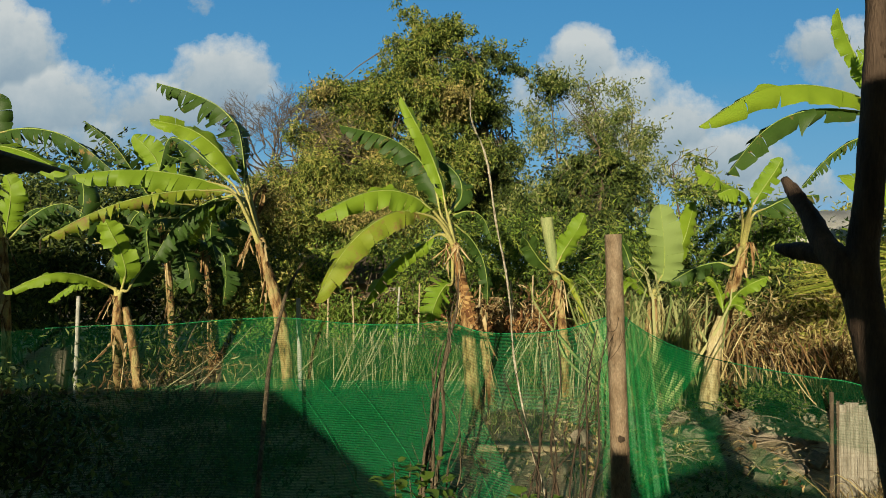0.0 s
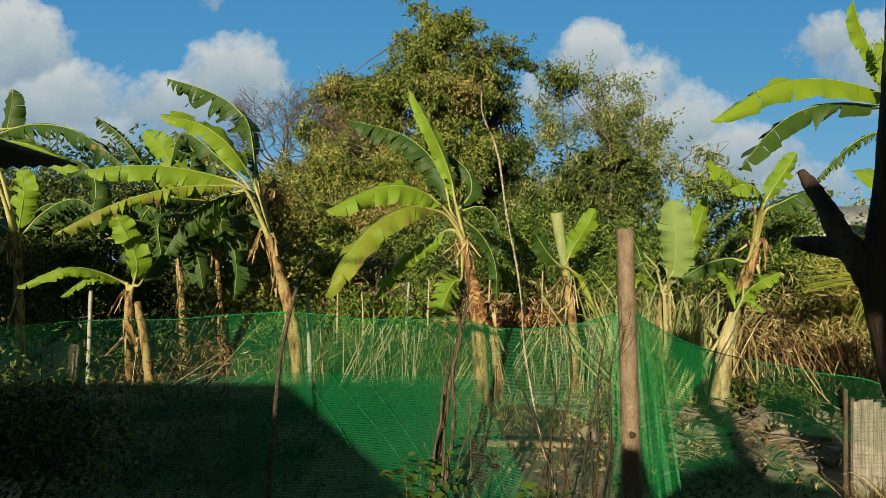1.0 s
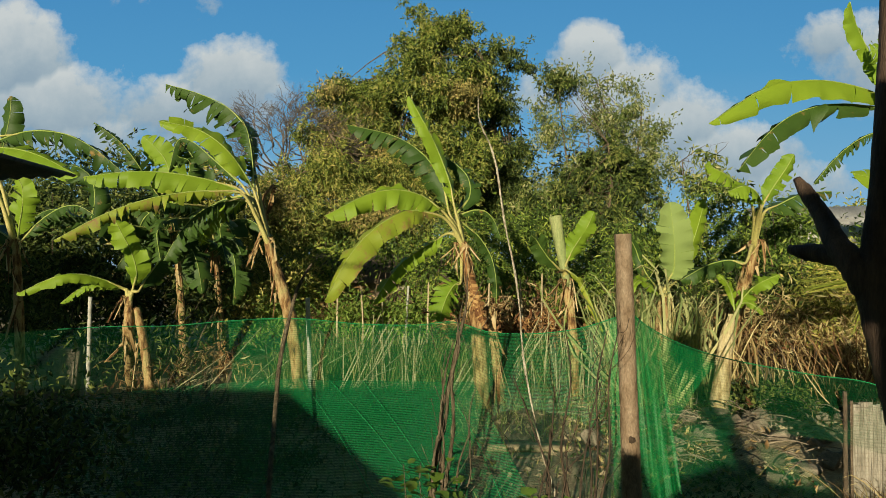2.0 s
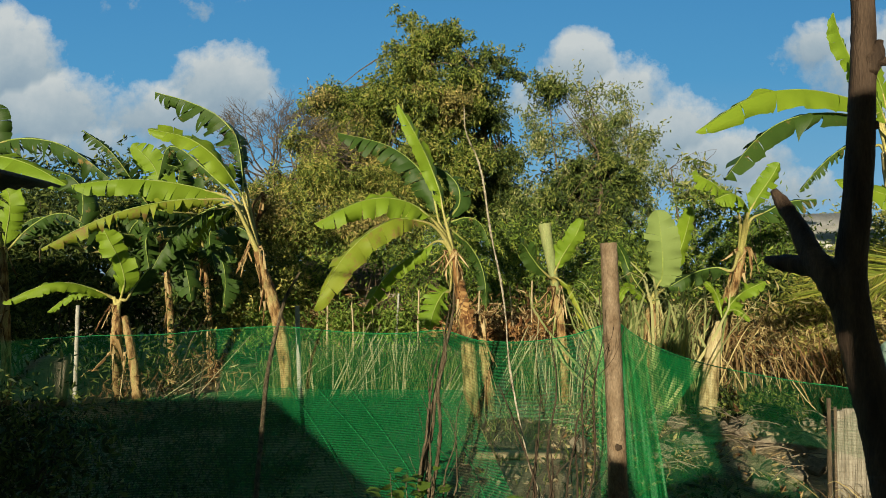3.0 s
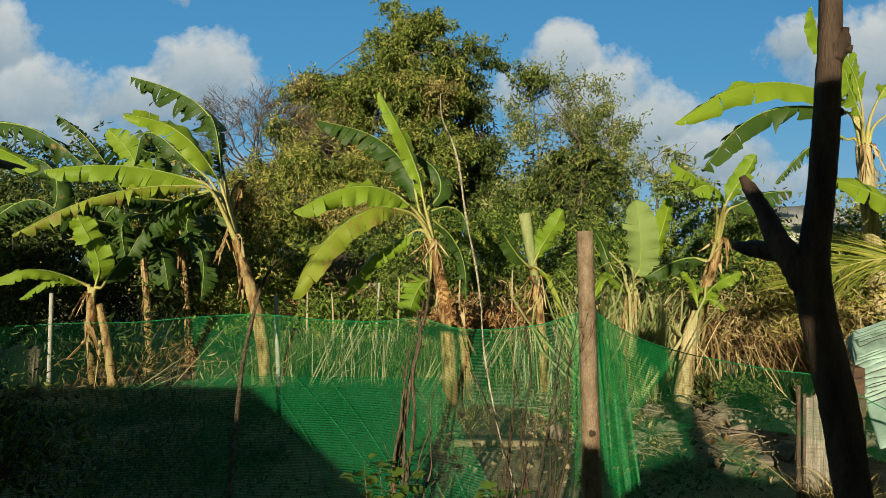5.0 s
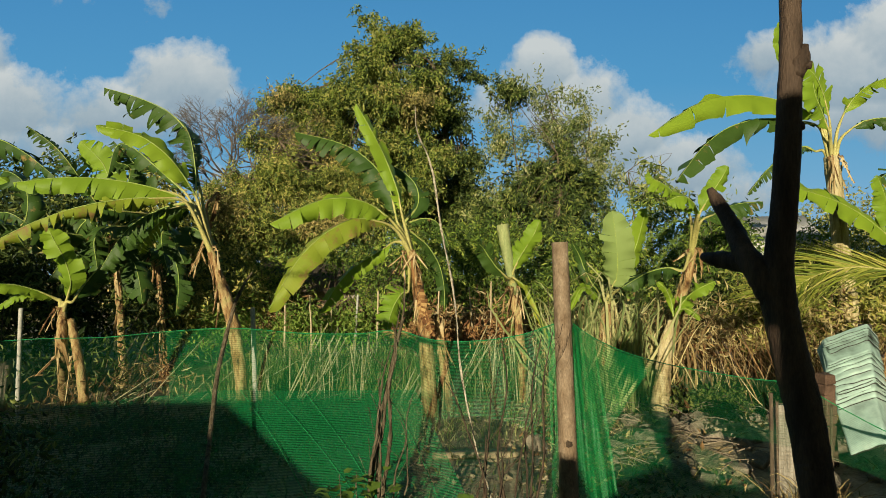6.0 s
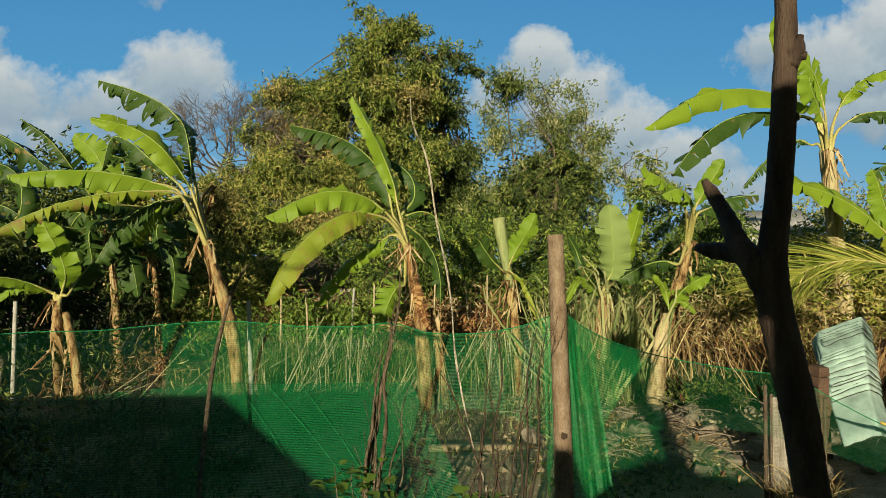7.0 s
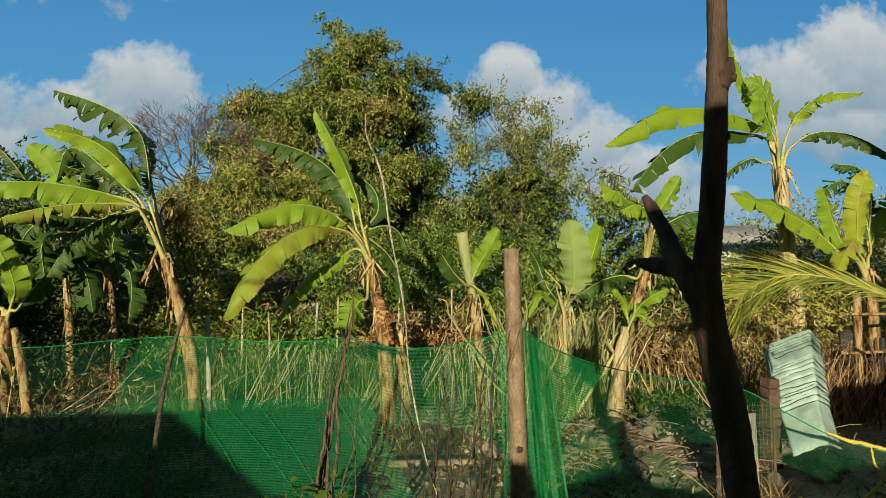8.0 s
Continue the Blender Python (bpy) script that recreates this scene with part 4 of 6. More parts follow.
banana_plant("small banana plant with an upright leaf and a bent stem", [(-4.22, 8.04, 0.00), (-3.60, 6.80, 0.82), (-3.61, 6.80, 1.29)], [0.065, 0.055, 0.04], [
    ([(-3.57, 6.80, 1.35), (-3.47, 6.70, 1.63), (-3.56, 6.60, 1.93), (-3.66, 6.60, 2.13)], 0.26, 0.3, B, (0.4, -1, 0.1), 22),
    ([(-3.66, 6.80, 1.38), (-3.86, 6.60, 1.51), (-4.10, 6.40, 1.54), (-4.52, 6.30, 1.34)], 0.22, 0.70, B, UP, 30),
    ([(-3.66, 6.80, 1.37), (-3.79, 6.70, 1.44), (-3.98, 6.60, 1.42), (-4.25, 6.60, 1.23)], 0.16, 0.80, B, UP, 35),
    ([(-3.50, 6.80, 1.35), (-3.45, 7.00, 1.57), (-3.24, 7.10, 1.83), (-2.89, 7.20, 1.97)], 0.34, 0.7, BD, UP, 40)], 19, 6)
banana_plant("slim yellowed banana stem beside a larger one", [(0.59, 7.30, 0.00), (0.49, 7.30, 0.64), (0.43, 7.30, 1.14)], [0.05, 0.045, 0.03], [], 24, 10)
banana_plant("leaning dry banana stem", [(-3.31, 6.70, 0.28), (-3.38, 6.70, 0.77), (-3.52, 6.80, 1.16)], [0.06, 0.05, 0.04], [], 20, 2)
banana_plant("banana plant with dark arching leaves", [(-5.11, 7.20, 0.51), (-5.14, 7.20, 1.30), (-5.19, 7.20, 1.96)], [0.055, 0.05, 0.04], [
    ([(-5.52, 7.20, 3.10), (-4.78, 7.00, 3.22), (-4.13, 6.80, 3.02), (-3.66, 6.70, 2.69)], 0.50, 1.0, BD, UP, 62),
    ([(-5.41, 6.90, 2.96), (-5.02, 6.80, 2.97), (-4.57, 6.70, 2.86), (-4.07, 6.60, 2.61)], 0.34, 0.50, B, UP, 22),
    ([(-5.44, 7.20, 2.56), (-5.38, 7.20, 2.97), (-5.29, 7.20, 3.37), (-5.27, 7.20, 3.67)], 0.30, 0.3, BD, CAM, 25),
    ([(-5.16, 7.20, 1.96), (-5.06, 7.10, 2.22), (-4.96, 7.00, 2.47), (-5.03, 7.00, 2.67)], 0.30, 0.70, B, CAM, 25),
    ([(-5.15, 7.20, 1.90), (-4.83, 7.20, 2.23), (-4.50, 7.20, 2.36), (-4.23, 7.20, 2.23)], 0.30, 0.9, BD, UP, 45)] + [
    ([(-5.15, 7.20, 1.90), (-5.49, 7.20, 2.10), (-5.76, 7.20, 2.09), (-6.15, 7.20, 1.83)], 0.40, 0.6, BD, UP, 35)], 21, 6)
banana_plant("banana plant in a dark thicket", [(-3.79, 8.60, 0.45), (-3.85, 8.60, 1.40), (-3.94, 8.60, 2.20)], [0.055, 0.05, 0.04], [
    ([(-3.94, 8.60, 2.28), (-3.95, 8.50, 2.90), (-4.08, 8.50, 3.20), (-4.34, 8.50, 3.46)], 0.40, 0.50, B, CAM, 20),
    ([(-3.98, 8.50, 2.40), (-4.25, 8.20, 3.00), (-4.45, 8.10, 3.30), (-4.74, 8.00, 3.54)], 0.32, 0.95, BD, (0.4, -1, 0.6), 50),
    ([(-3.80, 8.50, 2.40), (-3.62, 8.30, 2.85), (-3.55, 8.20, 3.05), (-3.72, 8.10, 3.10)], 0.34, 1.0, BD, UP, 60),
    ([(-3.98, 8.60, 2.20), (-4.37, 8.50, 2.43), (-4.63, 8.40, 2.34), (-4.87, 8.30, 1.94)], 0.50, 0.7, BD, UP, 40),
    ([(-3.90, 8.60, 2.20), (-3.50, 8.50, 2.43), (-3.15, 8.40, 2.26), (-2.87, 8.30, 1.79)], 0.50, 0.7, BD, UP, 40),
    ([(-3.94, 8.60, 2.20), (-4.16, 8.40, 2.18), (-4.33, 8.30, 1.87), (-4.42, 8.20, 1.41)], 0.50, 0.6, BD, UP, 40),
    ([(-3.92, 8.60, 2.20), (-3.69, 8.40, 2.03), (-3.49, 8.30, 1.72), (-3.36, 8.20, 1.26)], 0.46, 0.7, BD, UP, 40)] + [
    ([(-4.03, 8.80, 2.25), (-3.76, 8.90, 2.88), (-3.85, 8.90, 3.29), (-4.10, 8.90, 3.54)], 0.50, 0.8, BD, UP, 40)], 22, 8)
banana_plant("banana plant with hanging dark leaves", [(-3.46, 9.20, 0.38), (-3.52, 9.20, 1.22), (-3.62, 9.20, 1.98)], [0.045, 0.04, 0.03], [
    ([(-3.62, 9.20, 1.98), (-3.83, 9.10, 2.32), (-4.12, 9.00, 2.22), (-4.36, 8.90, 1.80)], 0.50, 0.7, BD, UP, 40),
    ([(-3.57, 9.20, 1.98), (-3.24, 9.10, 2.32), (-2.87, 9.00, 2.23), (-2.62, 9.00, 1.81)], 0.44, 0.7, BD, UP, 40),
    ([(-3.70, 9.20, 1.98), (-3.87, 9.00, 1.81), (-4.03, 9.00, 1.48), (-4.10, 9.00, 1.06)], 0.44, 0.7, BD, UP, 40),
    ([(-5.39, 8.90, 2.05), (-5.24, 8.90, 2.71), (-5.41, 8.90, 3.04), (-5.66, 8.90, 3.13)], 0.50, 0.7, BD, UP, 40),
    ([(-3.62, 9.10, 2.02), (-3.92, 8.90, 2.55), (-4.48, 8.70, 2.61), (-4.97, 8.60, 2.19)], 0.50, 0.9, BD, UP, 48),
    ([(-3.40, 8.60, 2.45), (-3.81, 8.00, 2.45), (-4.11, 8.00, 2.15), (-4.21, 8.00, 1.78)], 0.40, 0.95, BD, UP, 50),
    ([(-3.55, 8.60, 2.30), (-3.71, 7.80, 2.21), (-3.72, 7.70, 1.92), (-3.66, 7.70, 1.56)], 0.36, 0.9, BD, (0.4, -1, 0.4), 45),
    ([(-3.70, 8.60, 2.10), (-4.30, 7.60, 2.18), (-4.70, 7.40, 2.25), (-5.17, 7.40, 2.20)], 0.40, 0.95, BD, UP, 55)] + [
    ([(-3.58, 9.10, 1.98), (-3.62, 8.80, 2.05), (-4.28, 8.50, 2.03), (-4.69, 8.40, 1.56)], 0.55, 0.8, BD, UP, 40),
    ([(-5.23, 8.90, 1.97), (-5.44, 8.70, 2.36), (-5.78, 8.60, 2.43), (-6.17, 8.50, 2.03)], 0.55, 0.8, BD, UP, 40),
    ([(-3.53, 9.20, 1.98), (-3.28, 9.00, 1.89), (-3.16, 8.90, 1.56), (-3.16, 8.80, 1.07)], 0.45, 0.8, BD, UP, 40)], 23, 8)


# ---- undergrowth ----
def shrub(label, base, blobs, count, size, mat, seed, slim=0.35, hang=0.4, spread=0.3, shell=0.4, stems=14, category="shrub"):
    top = thing("shrub", base, label, category)
    rnd = random.Random(seed)
    for _ in range(stems):
        bm = bmesh.new()
        c, r = rnd.choice(blobs)
        e = Vector(c) + Vector([rnd.gauss(0, 0.5) * k for k in r])
        a = Vector((e.x * 0.6 + base[0] * 0.4, e.y * 0.6 + base[1] * 0.4, 0))
        tube(bm, [a, a.lerp(e, 0.5) + Vector((rnd.gauss(0, 0.08), rnd.gauss(0, 0.08), 0.05)), e], [0.014, 0.010, 0.004], 5, 6)
        part("branch", bm, M_TWIG, top)
    ob = new("foliage", leaves("foliage", [c for c, r in blobs], [r for c, r in blobs], count, size, mat, seed, slim, hang, 10, spread, shell))
    ob.parent = top
    ob.matrix_parent_inverse = top.matrix_world.inverted()


# Added backing of dark leaves that gives the crown gaps their shade.
shrub("dark leaf backing added to darken gaps between the tall trees", (0.5, 20.0, 0), [blob((x, 20.0 + 0.4 * (k % 3), z), 1.3, 1.0) for k, (x, z) in enumerate(((-6.0, 2.2), (-4.6, 3.0), (-3.0, 3.4), (-1.4, 3.6), (0.2, 4.2), (1.8, 4.0), (3.4, 3.2), (5.0, 3.0), (6.6, 2.4), (-2.2, 4.8), (1.2, 5.4), (-0.6, 5.2), (4.2, 4.4)))], 26000, 0.19, M_DEEP, 171, 0.36, 0.5, 0.4, 0.2)
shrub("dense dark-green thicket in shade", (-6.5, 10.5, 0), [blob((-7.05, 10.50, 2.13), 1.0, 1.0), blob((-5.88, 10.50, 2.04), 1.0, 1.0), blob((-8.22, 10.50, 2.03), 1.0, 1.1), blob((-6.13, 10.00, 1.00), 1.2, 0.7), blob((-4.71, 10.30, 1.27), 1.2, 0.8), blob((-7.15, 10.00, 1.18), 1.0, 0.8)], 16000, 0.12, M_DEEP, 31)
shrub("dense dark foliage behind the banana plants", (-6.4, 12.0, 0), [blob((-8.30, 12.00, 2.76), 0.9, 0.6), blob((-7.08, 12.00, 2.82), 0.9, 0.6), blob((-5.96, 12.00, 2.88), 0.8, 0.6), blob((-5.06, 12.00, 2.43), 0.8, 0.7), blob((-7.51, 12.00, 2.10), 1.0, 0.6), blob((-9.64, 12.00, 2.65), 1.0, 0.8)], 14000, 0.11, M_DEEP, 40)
shrub("leafy shrubs with vines", (-3.3, 11.5, 0), [blob((-3.88, 11.50, 1.66), 0.9, 0.9), blob((-2.89, 11.00, 1.15), 1.0, 0.6), blob((-3.91, 11.00, 0.94), 0.9, 0.6), blob((-4.77, 11.80, 3.19), 0.6, 0.6)], 15000, 0.10, M_YELLOWISH, 32)
shrub("dark shrubs beneath the big tree", (0.5, 12.5, 0), [blob((0.41, 12.80, 1.67), 1.2, 1.0), blob((1.32, 12.50, 1.56), 1.0, 0.9), blob((1.90, 12.50, 2.02), 0.8, 0.8), blob((1.01, 11.50, 0.71), 1.1, 0.5)], 14000, 0.10, M_SHRUB, 33)
shrub("leafy vines hanging over a hut roof", (-1.5, 11.2, 0), [blob((-2.29, 11.00, 1.55), 0.4, 0.5), blob((-1.88, 11.00, 1.81), 0.35, 0.2), blob((-0.97, 11.00, 1.86), 0.5, 0.25), blob((-0.46, 11.00, 1.46), 0.45, 0.5), blob((-2.69, 11.00, 1.05), 0.5, 0.4), blob((-1.42, 10.60, 0.78), 0.6, 0.2)], 7000, 0.08, M_SHRUB, 51)
shrub("green bush with pointed leaflets", (2.4, 9.0, 0), [blob((2.12, 9.00, 1.65), 0.45, 0.5), blob((1.91, 8.80, 1.25), 0.4, 0.4), blob((2.40, 9.00, 1.24), 0.35, 0.4)], 3600, 0.10, M_SHRUB, 34, 0.25)
shrub("leafy bush before a pale roof", (9.0, 12.6, 0), [blob((9.0, 12.6, 2.1), 0.7, 0.6), blob((7.9, 12.6, 1.6), 0.6, 0.4), blob((9.6, 12.6, 1.5), 0.7, 0.6)], 5000, 0.10, M_SHRUB, 172)
shrub("bushes with mixed green leaves", (5.2, 11.0, 0), [blob((3.50, 11.00, 1.77), 0.7, 0.7), blob((4.51, 11.00, 1.67), 0.8, 0.7), blob((5.31, 11.40, 2.20), 0.6, 0.6), blob((5.84, 11.00, 1.97), 0.7, 0.6), blob((4.49, 10.50, 0.99), 1.0, 0.5), blob((4.88, 11.60, 2.64), 0.5, 0.5)], 15000, 0.09, M_SHRUB, 35)
shrub("low leafy bush beside a banana plant", (5.0, 8.6, 0), [blob((4.68, 8.60, 2.21), 0.35, 0.3), blob((4.51, 8.50, 1.73), 0.35, 0.3)], 2400, 0.085, M_SHRUB, 36, 0.3)
shrub("yellow-green weeds and grasses", (7.6, 10.0, 0), [blob((6.02, 10.00, 1.02), 0.7, 0.6), blob((6.76, 10.00, 1.11), 0.8, 0.6), blob((7.37, 9.60, 1.22), 0.9, 0.7), blob((8.26, 9.60, 1.40), 1.0, 0.9), blob((5.93, 9.30, 0.55), 0.9, 0.4)], 14000, 0.10, M_YELLOWISH, 37, 0.2)
shrub("broad green hedge behind the far plants", (9.0, 15.0, 0), [blob((10.73, 15.00, 2.39), 1.5, 1.0), blob((12.67, 15.00, 2.67), 1.6, 1.3), blob((14.75, 15.00, 2.68), 1.6, 1.4), blob((8.78, 15.00, 1.70), 1.2, 0.8)], 12000, 0.12, M_YELLOWISH, 38)
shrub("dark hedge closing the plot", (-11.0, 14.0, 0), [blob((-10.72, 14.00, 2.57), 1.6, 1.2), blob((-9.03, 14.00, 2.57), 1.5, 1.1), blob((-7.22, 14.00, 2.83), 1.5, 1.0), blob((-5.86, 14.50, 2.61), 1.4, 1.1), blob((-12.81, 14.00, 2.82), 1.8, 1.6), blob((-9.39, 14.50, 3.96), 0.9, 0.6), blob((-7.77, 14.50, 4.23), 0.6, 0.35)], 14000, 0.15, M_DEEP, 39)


def dry_band(name, label, x0, x1, y0, y1, n, tall, width, mat, seed, lean=0.3, sag=0.4):
    rng = np.random.default_rng(seed)
    a = np.stack([rng.uniform(x0, x1, n), rng.uniform(y0, y1, n), rng.random(n) * 0.05], axis=1)
    h = tall * (0.35 + 0.65 * rng.random(n))
    b = a + np.stack([rng.normal(size=n) * lean * h, rng.normal(size=n) * lean * h, h], axis=1)
    return tagged(new(name, strands(name, a, b, width, mat, seed, sag)), label, "plants", kind="stuff")


dry_band("dry_stalks", "dry brown stalks and withered leaves", 3.1, 8.6, 7.8, 10.0, 1500, 1.15, 0.014, M_STRAW, 41, 0.18, 0.12)
dry_band("dry_stalks", "dry brown stalks under the trees", -2.5, 4.0, 9.0, 11.0, 900, 0.75, 0.018, M_STRAW, 42, 0.4)
dry_band("grass", "rank dark-green grass behind the net", -2.4, 2.2, 7.8, 9.4, 2300, 0.62, 0.014, M_GRASS, 166, 0.35, 0.5)
dry_band("grass", "pale short grass on the lit soil", -0.6, 2.3, 5.7, 7.8, 1100, 0.10, 0.010, M_STRAPPY, 167, 0.5)
dry_band("dry_grass", "short dry straw litter over the rubble", 1.4, 4.8, 4.5, 7.4, 700, 0.13, 0.009, M_STRAW, 168, 0.9, 0.6)
dry_band("grass", "short green and dry grass on the soil", -6.0, 5.0, 3.8, 9.0, 3000, 0.10, 0.012, M_GRASS, 44, 0.5)
dry_band("dry_grass", "straw-coloured tall grass by the net", 1.9, 3.6, 7.2, 8.4, 420, 1.1, 0.022, M_STRAW, 52, 0.35, 0.6)
dry_band("grass", "tall strappy grass clumps behind the net", 1.9, 3.1, 7.0, 7.8, 380, 1.5, 0.035, M_STRAPPY, 45, 0.3, 0.6)


shrub("withered brown plants with curled dead leaves", (5.6, 9.2, 0), [blob((3.19, 9.00, 0.74), 0.6, 0.4), blob((3.85, 9.00, 0.66), 0.6, 0.45), blob((4.59, 9.00, 0.67), 0.6, 0.5), blob((5.21, 8.80, 0.53), 0.6, 0.45), blob((5.72, 8.60, 0.47), 0.6, 0.45), blob((6.43, 8.60, 0.63), 0.7, 0.5), blob((7.22, 8.60, 0.63), 0.7, 0.5)], 9000, 0.13, M_STRAW, 46, 0.22, 0.6, 0.3, 0.2)
shrub("olive and straw-coloured weeds among dead stalks", (5.4, 8.5, 0), [blob((3.13, 8.40, 0.65), 0.5, 0.35), blob((3.94, 8.50, 0.64), 0.5, 0.4), blob((4.59, 8.40, 0.65), 0.55, 0.45), blob((5.13, 8.40, 0.73), 0.5, 0.5), blob((5.75, 8.40, 0.73), 0.5, 0.5), blob((6.44, 8.40, 0.81), 0.6, 0.55)], 11000, 0.085, M_OLIVE, 49, 0.3, 0.4, 0.25, 0.2)
shrub("rusty curled leaves among the dead stalks", (4.4, 8.1, 0), [blob((3.16, 8.00, 0.69), 0.3, 0.3), blob((3.93, 8.00, 0.70), 0.4, 0.35), blob((4.51, 8.00, 0.55), 0.4, 0.3)], 600, 0.09, M_RUST, 57, 0.3, 0.4, 0.2, 0.2)
shrub("yellow-green weeds rising through dry stalks", (6.0, 8.0, 0), [blob((4.82, 8.00, 0.99), 0.35, 0.5), blob((5.33, 8.00, 0.99), 0.4, 0.5), blob((5.92, 8.00, 0.99), 0.4, 0.5), blob((4.41, 8.00, 0.92), 0.25, 0.4), blob((6.4, 8.0, 1.1), 0.45, 0.5), blob((5.0, 8.1, 1.35), 0.5, 0.35)], 9500, 0.085, M_YELLOWISH, 58, 0.35, 0.3, 0.25, 0.2)
shrub("dark leafy sprigs behind the young banana", (4.2, 8.3, 0), [blob((4.34, 8.20, 1.20), 0.25, 0.4), blob((4.06, 8.10, 0.98), 0.2, 0.3)], 1200, 0.08, M_DEEP, 59, 0.35, 0.3, 0.25, 0.2)
dry_band("dry_grass", "bundle of yellow straw on the ground", 2.55, 2.95, 3.85, 4.05, 130, 0.22, 0.010, M_STRAW, 163, 0.9, 0.5)
dry_band("dry_stalks", "brown drooping dry fronds round a timber frame", 4.7, 7.6, 6.0, 6.6, 320, 0.95, 0.014, M_RUST, 164, 0.4, 0.6)
dry_band("dry_stalks", "grey-brown dead stems behind stacked sheets", 3.9, 5.6, 6.0, 7.2, 420, 1.05, 0.012, M_DEAD, 165, 0.4, 0.5)
shrub("sunlit straw-coloured dead leaves on bent stalks", (4.9, 7.9, 0), [blob((3.5, 7.9, 0.75), 0.35, 0.4), blob((4.1, 7.9, 0.85), 0.4, 0.45), blob((4.7, 7.9, 0.8), 0.4, 0.45), blob((5.3, 7.9, 0.9), 0.4, 0.5), blob((5.9, 7.9, 0.8), 0.4, 0.45), blob((2.5, 8.2, 0.95), 0.4, 0.3)], 3600, 0.15, M_STRAW, 173, 0.14, 0.3, 0.3, 0.2)
shrub("orange-brown fallen leaves on a brush pile", (1.0, 8.9, 0), [blob((0.13, 8.90, 0.79), 0.35, 0.12), blob((0.78, 8.90, 0.75), 0.4, 0.12), blob((1.43, 8.90, 0.77), 0.4, 0.12), blob((1.84, 8.90, 0.79), 0.25, 0.14)], 900, 0.12, M_RUST, 50, 0.3, 0.3, 0.15, 0.2)
shrub("dry brown litter plants under the trees", (0.6, 10.4, 0), [blob((-2.18, 10.50, 0.78), 0.6, 0.25), blob((-1.21, 10.50, 0.78), 0.6, 0.25), blob((0.51, 10.00, 0.83), 0.7, 0.3), blob((1.34, 10.00, 0.83), 0.6, 0.3), blob((2.08, 9.60, 0.86), 0.5, 0.3)], 4000, 0.16, M_DEAD, 47, 0.16, 0.5, 0.3, 0.2)
shrub("yellow-green weeds at the foot of the trees", (-0.6, 9.8, 0), [blob((-1.67, 9.80, 0.84), 0.5, 0.25), blob((-0.86, 9.80, 0.84), 0.5, 0.28), blob((-0.22, 9.80, 0.80), 0.4, 0.22), blob((-2.75, 9.80, 0.84), 0.5, 0.25)], 3500, 0.09, M_WEED, 48, 0.35)


def low_weeds(label, x0, x1, y0, y1, n, h, seed, mat, size=0.09):
    rng = random.Random(seed)
    blobs = []
    for _ in range(220):
        x, y = rng.uniform(x0, x1), rng.uniform(y0, y1)
        k = h * rng.uniform(0.5, 1.0)
        blobs.append(((x, y, k * 0.45), (rng.uniform(0.2, 0.5), rng.uniform(0.2, 0.5), k * 0.55)))
    tagged(new("low_weeds", leaves("low_weeds", [c for c, r in blobs], [r for c, r in blobs], n, size, mat, seed, 0.4, 0.2, 8, 0.12, 0.2)), label, "weeds", kind="stuff")


# Fine dark leaves added over the soil to deepen its shade.
low_weeds("dark low weeds added to deepen the shade on the soil", -6.5, -0.7, 4.3, 6.9, 34000, 0.13, 151, M_DEEP, 0.04)
low_weeds("sparse green weeds on the lit soil", 0.2, 2.2, 4.6, 7.6, 220, 0.12, 153, M_GRASS, 0.06)
low_weeds("dry brown leaf litter on the rubble heap", 1.3, 4.6, 4.3, 6.6, 1500, 0.08, 157, M_DEAD, 0.07)
low_weeds("pale dry leaf scraps on the heap", 1.25, 3.4, 4.5, 6.0, 900, 0.07, 169, M_STRAW, 0.06)
low_weeds("dark-green creeping weeds at the heap's foot", 1.35, 2.2, 4.1, 4.7, 500, 0.14, 158, M_DEEP, 0.045)
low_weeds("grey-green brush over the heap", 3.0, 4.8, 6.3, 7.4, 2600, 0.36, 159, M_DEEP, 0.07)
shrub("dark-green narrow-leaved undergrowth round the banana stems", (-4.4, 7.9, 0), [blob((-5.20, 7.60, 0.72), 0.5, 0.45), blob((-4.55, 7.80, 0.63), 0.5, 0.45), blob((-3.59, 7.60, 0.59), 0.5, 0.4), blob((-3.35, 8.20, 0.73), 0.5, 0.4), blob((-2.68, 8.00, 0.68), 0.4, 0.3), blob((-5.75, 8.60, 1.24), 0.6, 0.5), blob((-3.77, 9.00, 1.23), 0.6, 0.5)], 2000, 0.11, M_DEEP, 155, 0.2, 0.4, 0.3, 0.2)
shrub("brown withered stalks and leaves in the shade", (-3.0, 7.2, 0), [blob((-3.00, 7.20, 0.51), 0.4, 0.25), blob((-2.53, 7.00, 0.48), 0.35, 0.22), blob((-3.66, 7.20, 0.38), 0.35, 0.2)], 350, 0.13, M_DEAD, 156, 0.12, 0.5, 0.25, 0.2)
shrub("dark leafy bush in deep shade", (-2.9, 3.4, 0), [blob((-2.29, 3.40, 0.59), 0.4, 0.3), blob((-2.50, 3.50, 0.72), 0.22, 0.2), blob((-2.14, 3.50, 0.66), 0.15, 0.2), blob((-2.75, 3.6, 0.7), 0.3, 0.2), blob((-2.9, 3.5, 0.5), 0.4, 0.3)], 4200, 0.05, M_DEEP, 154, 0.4)


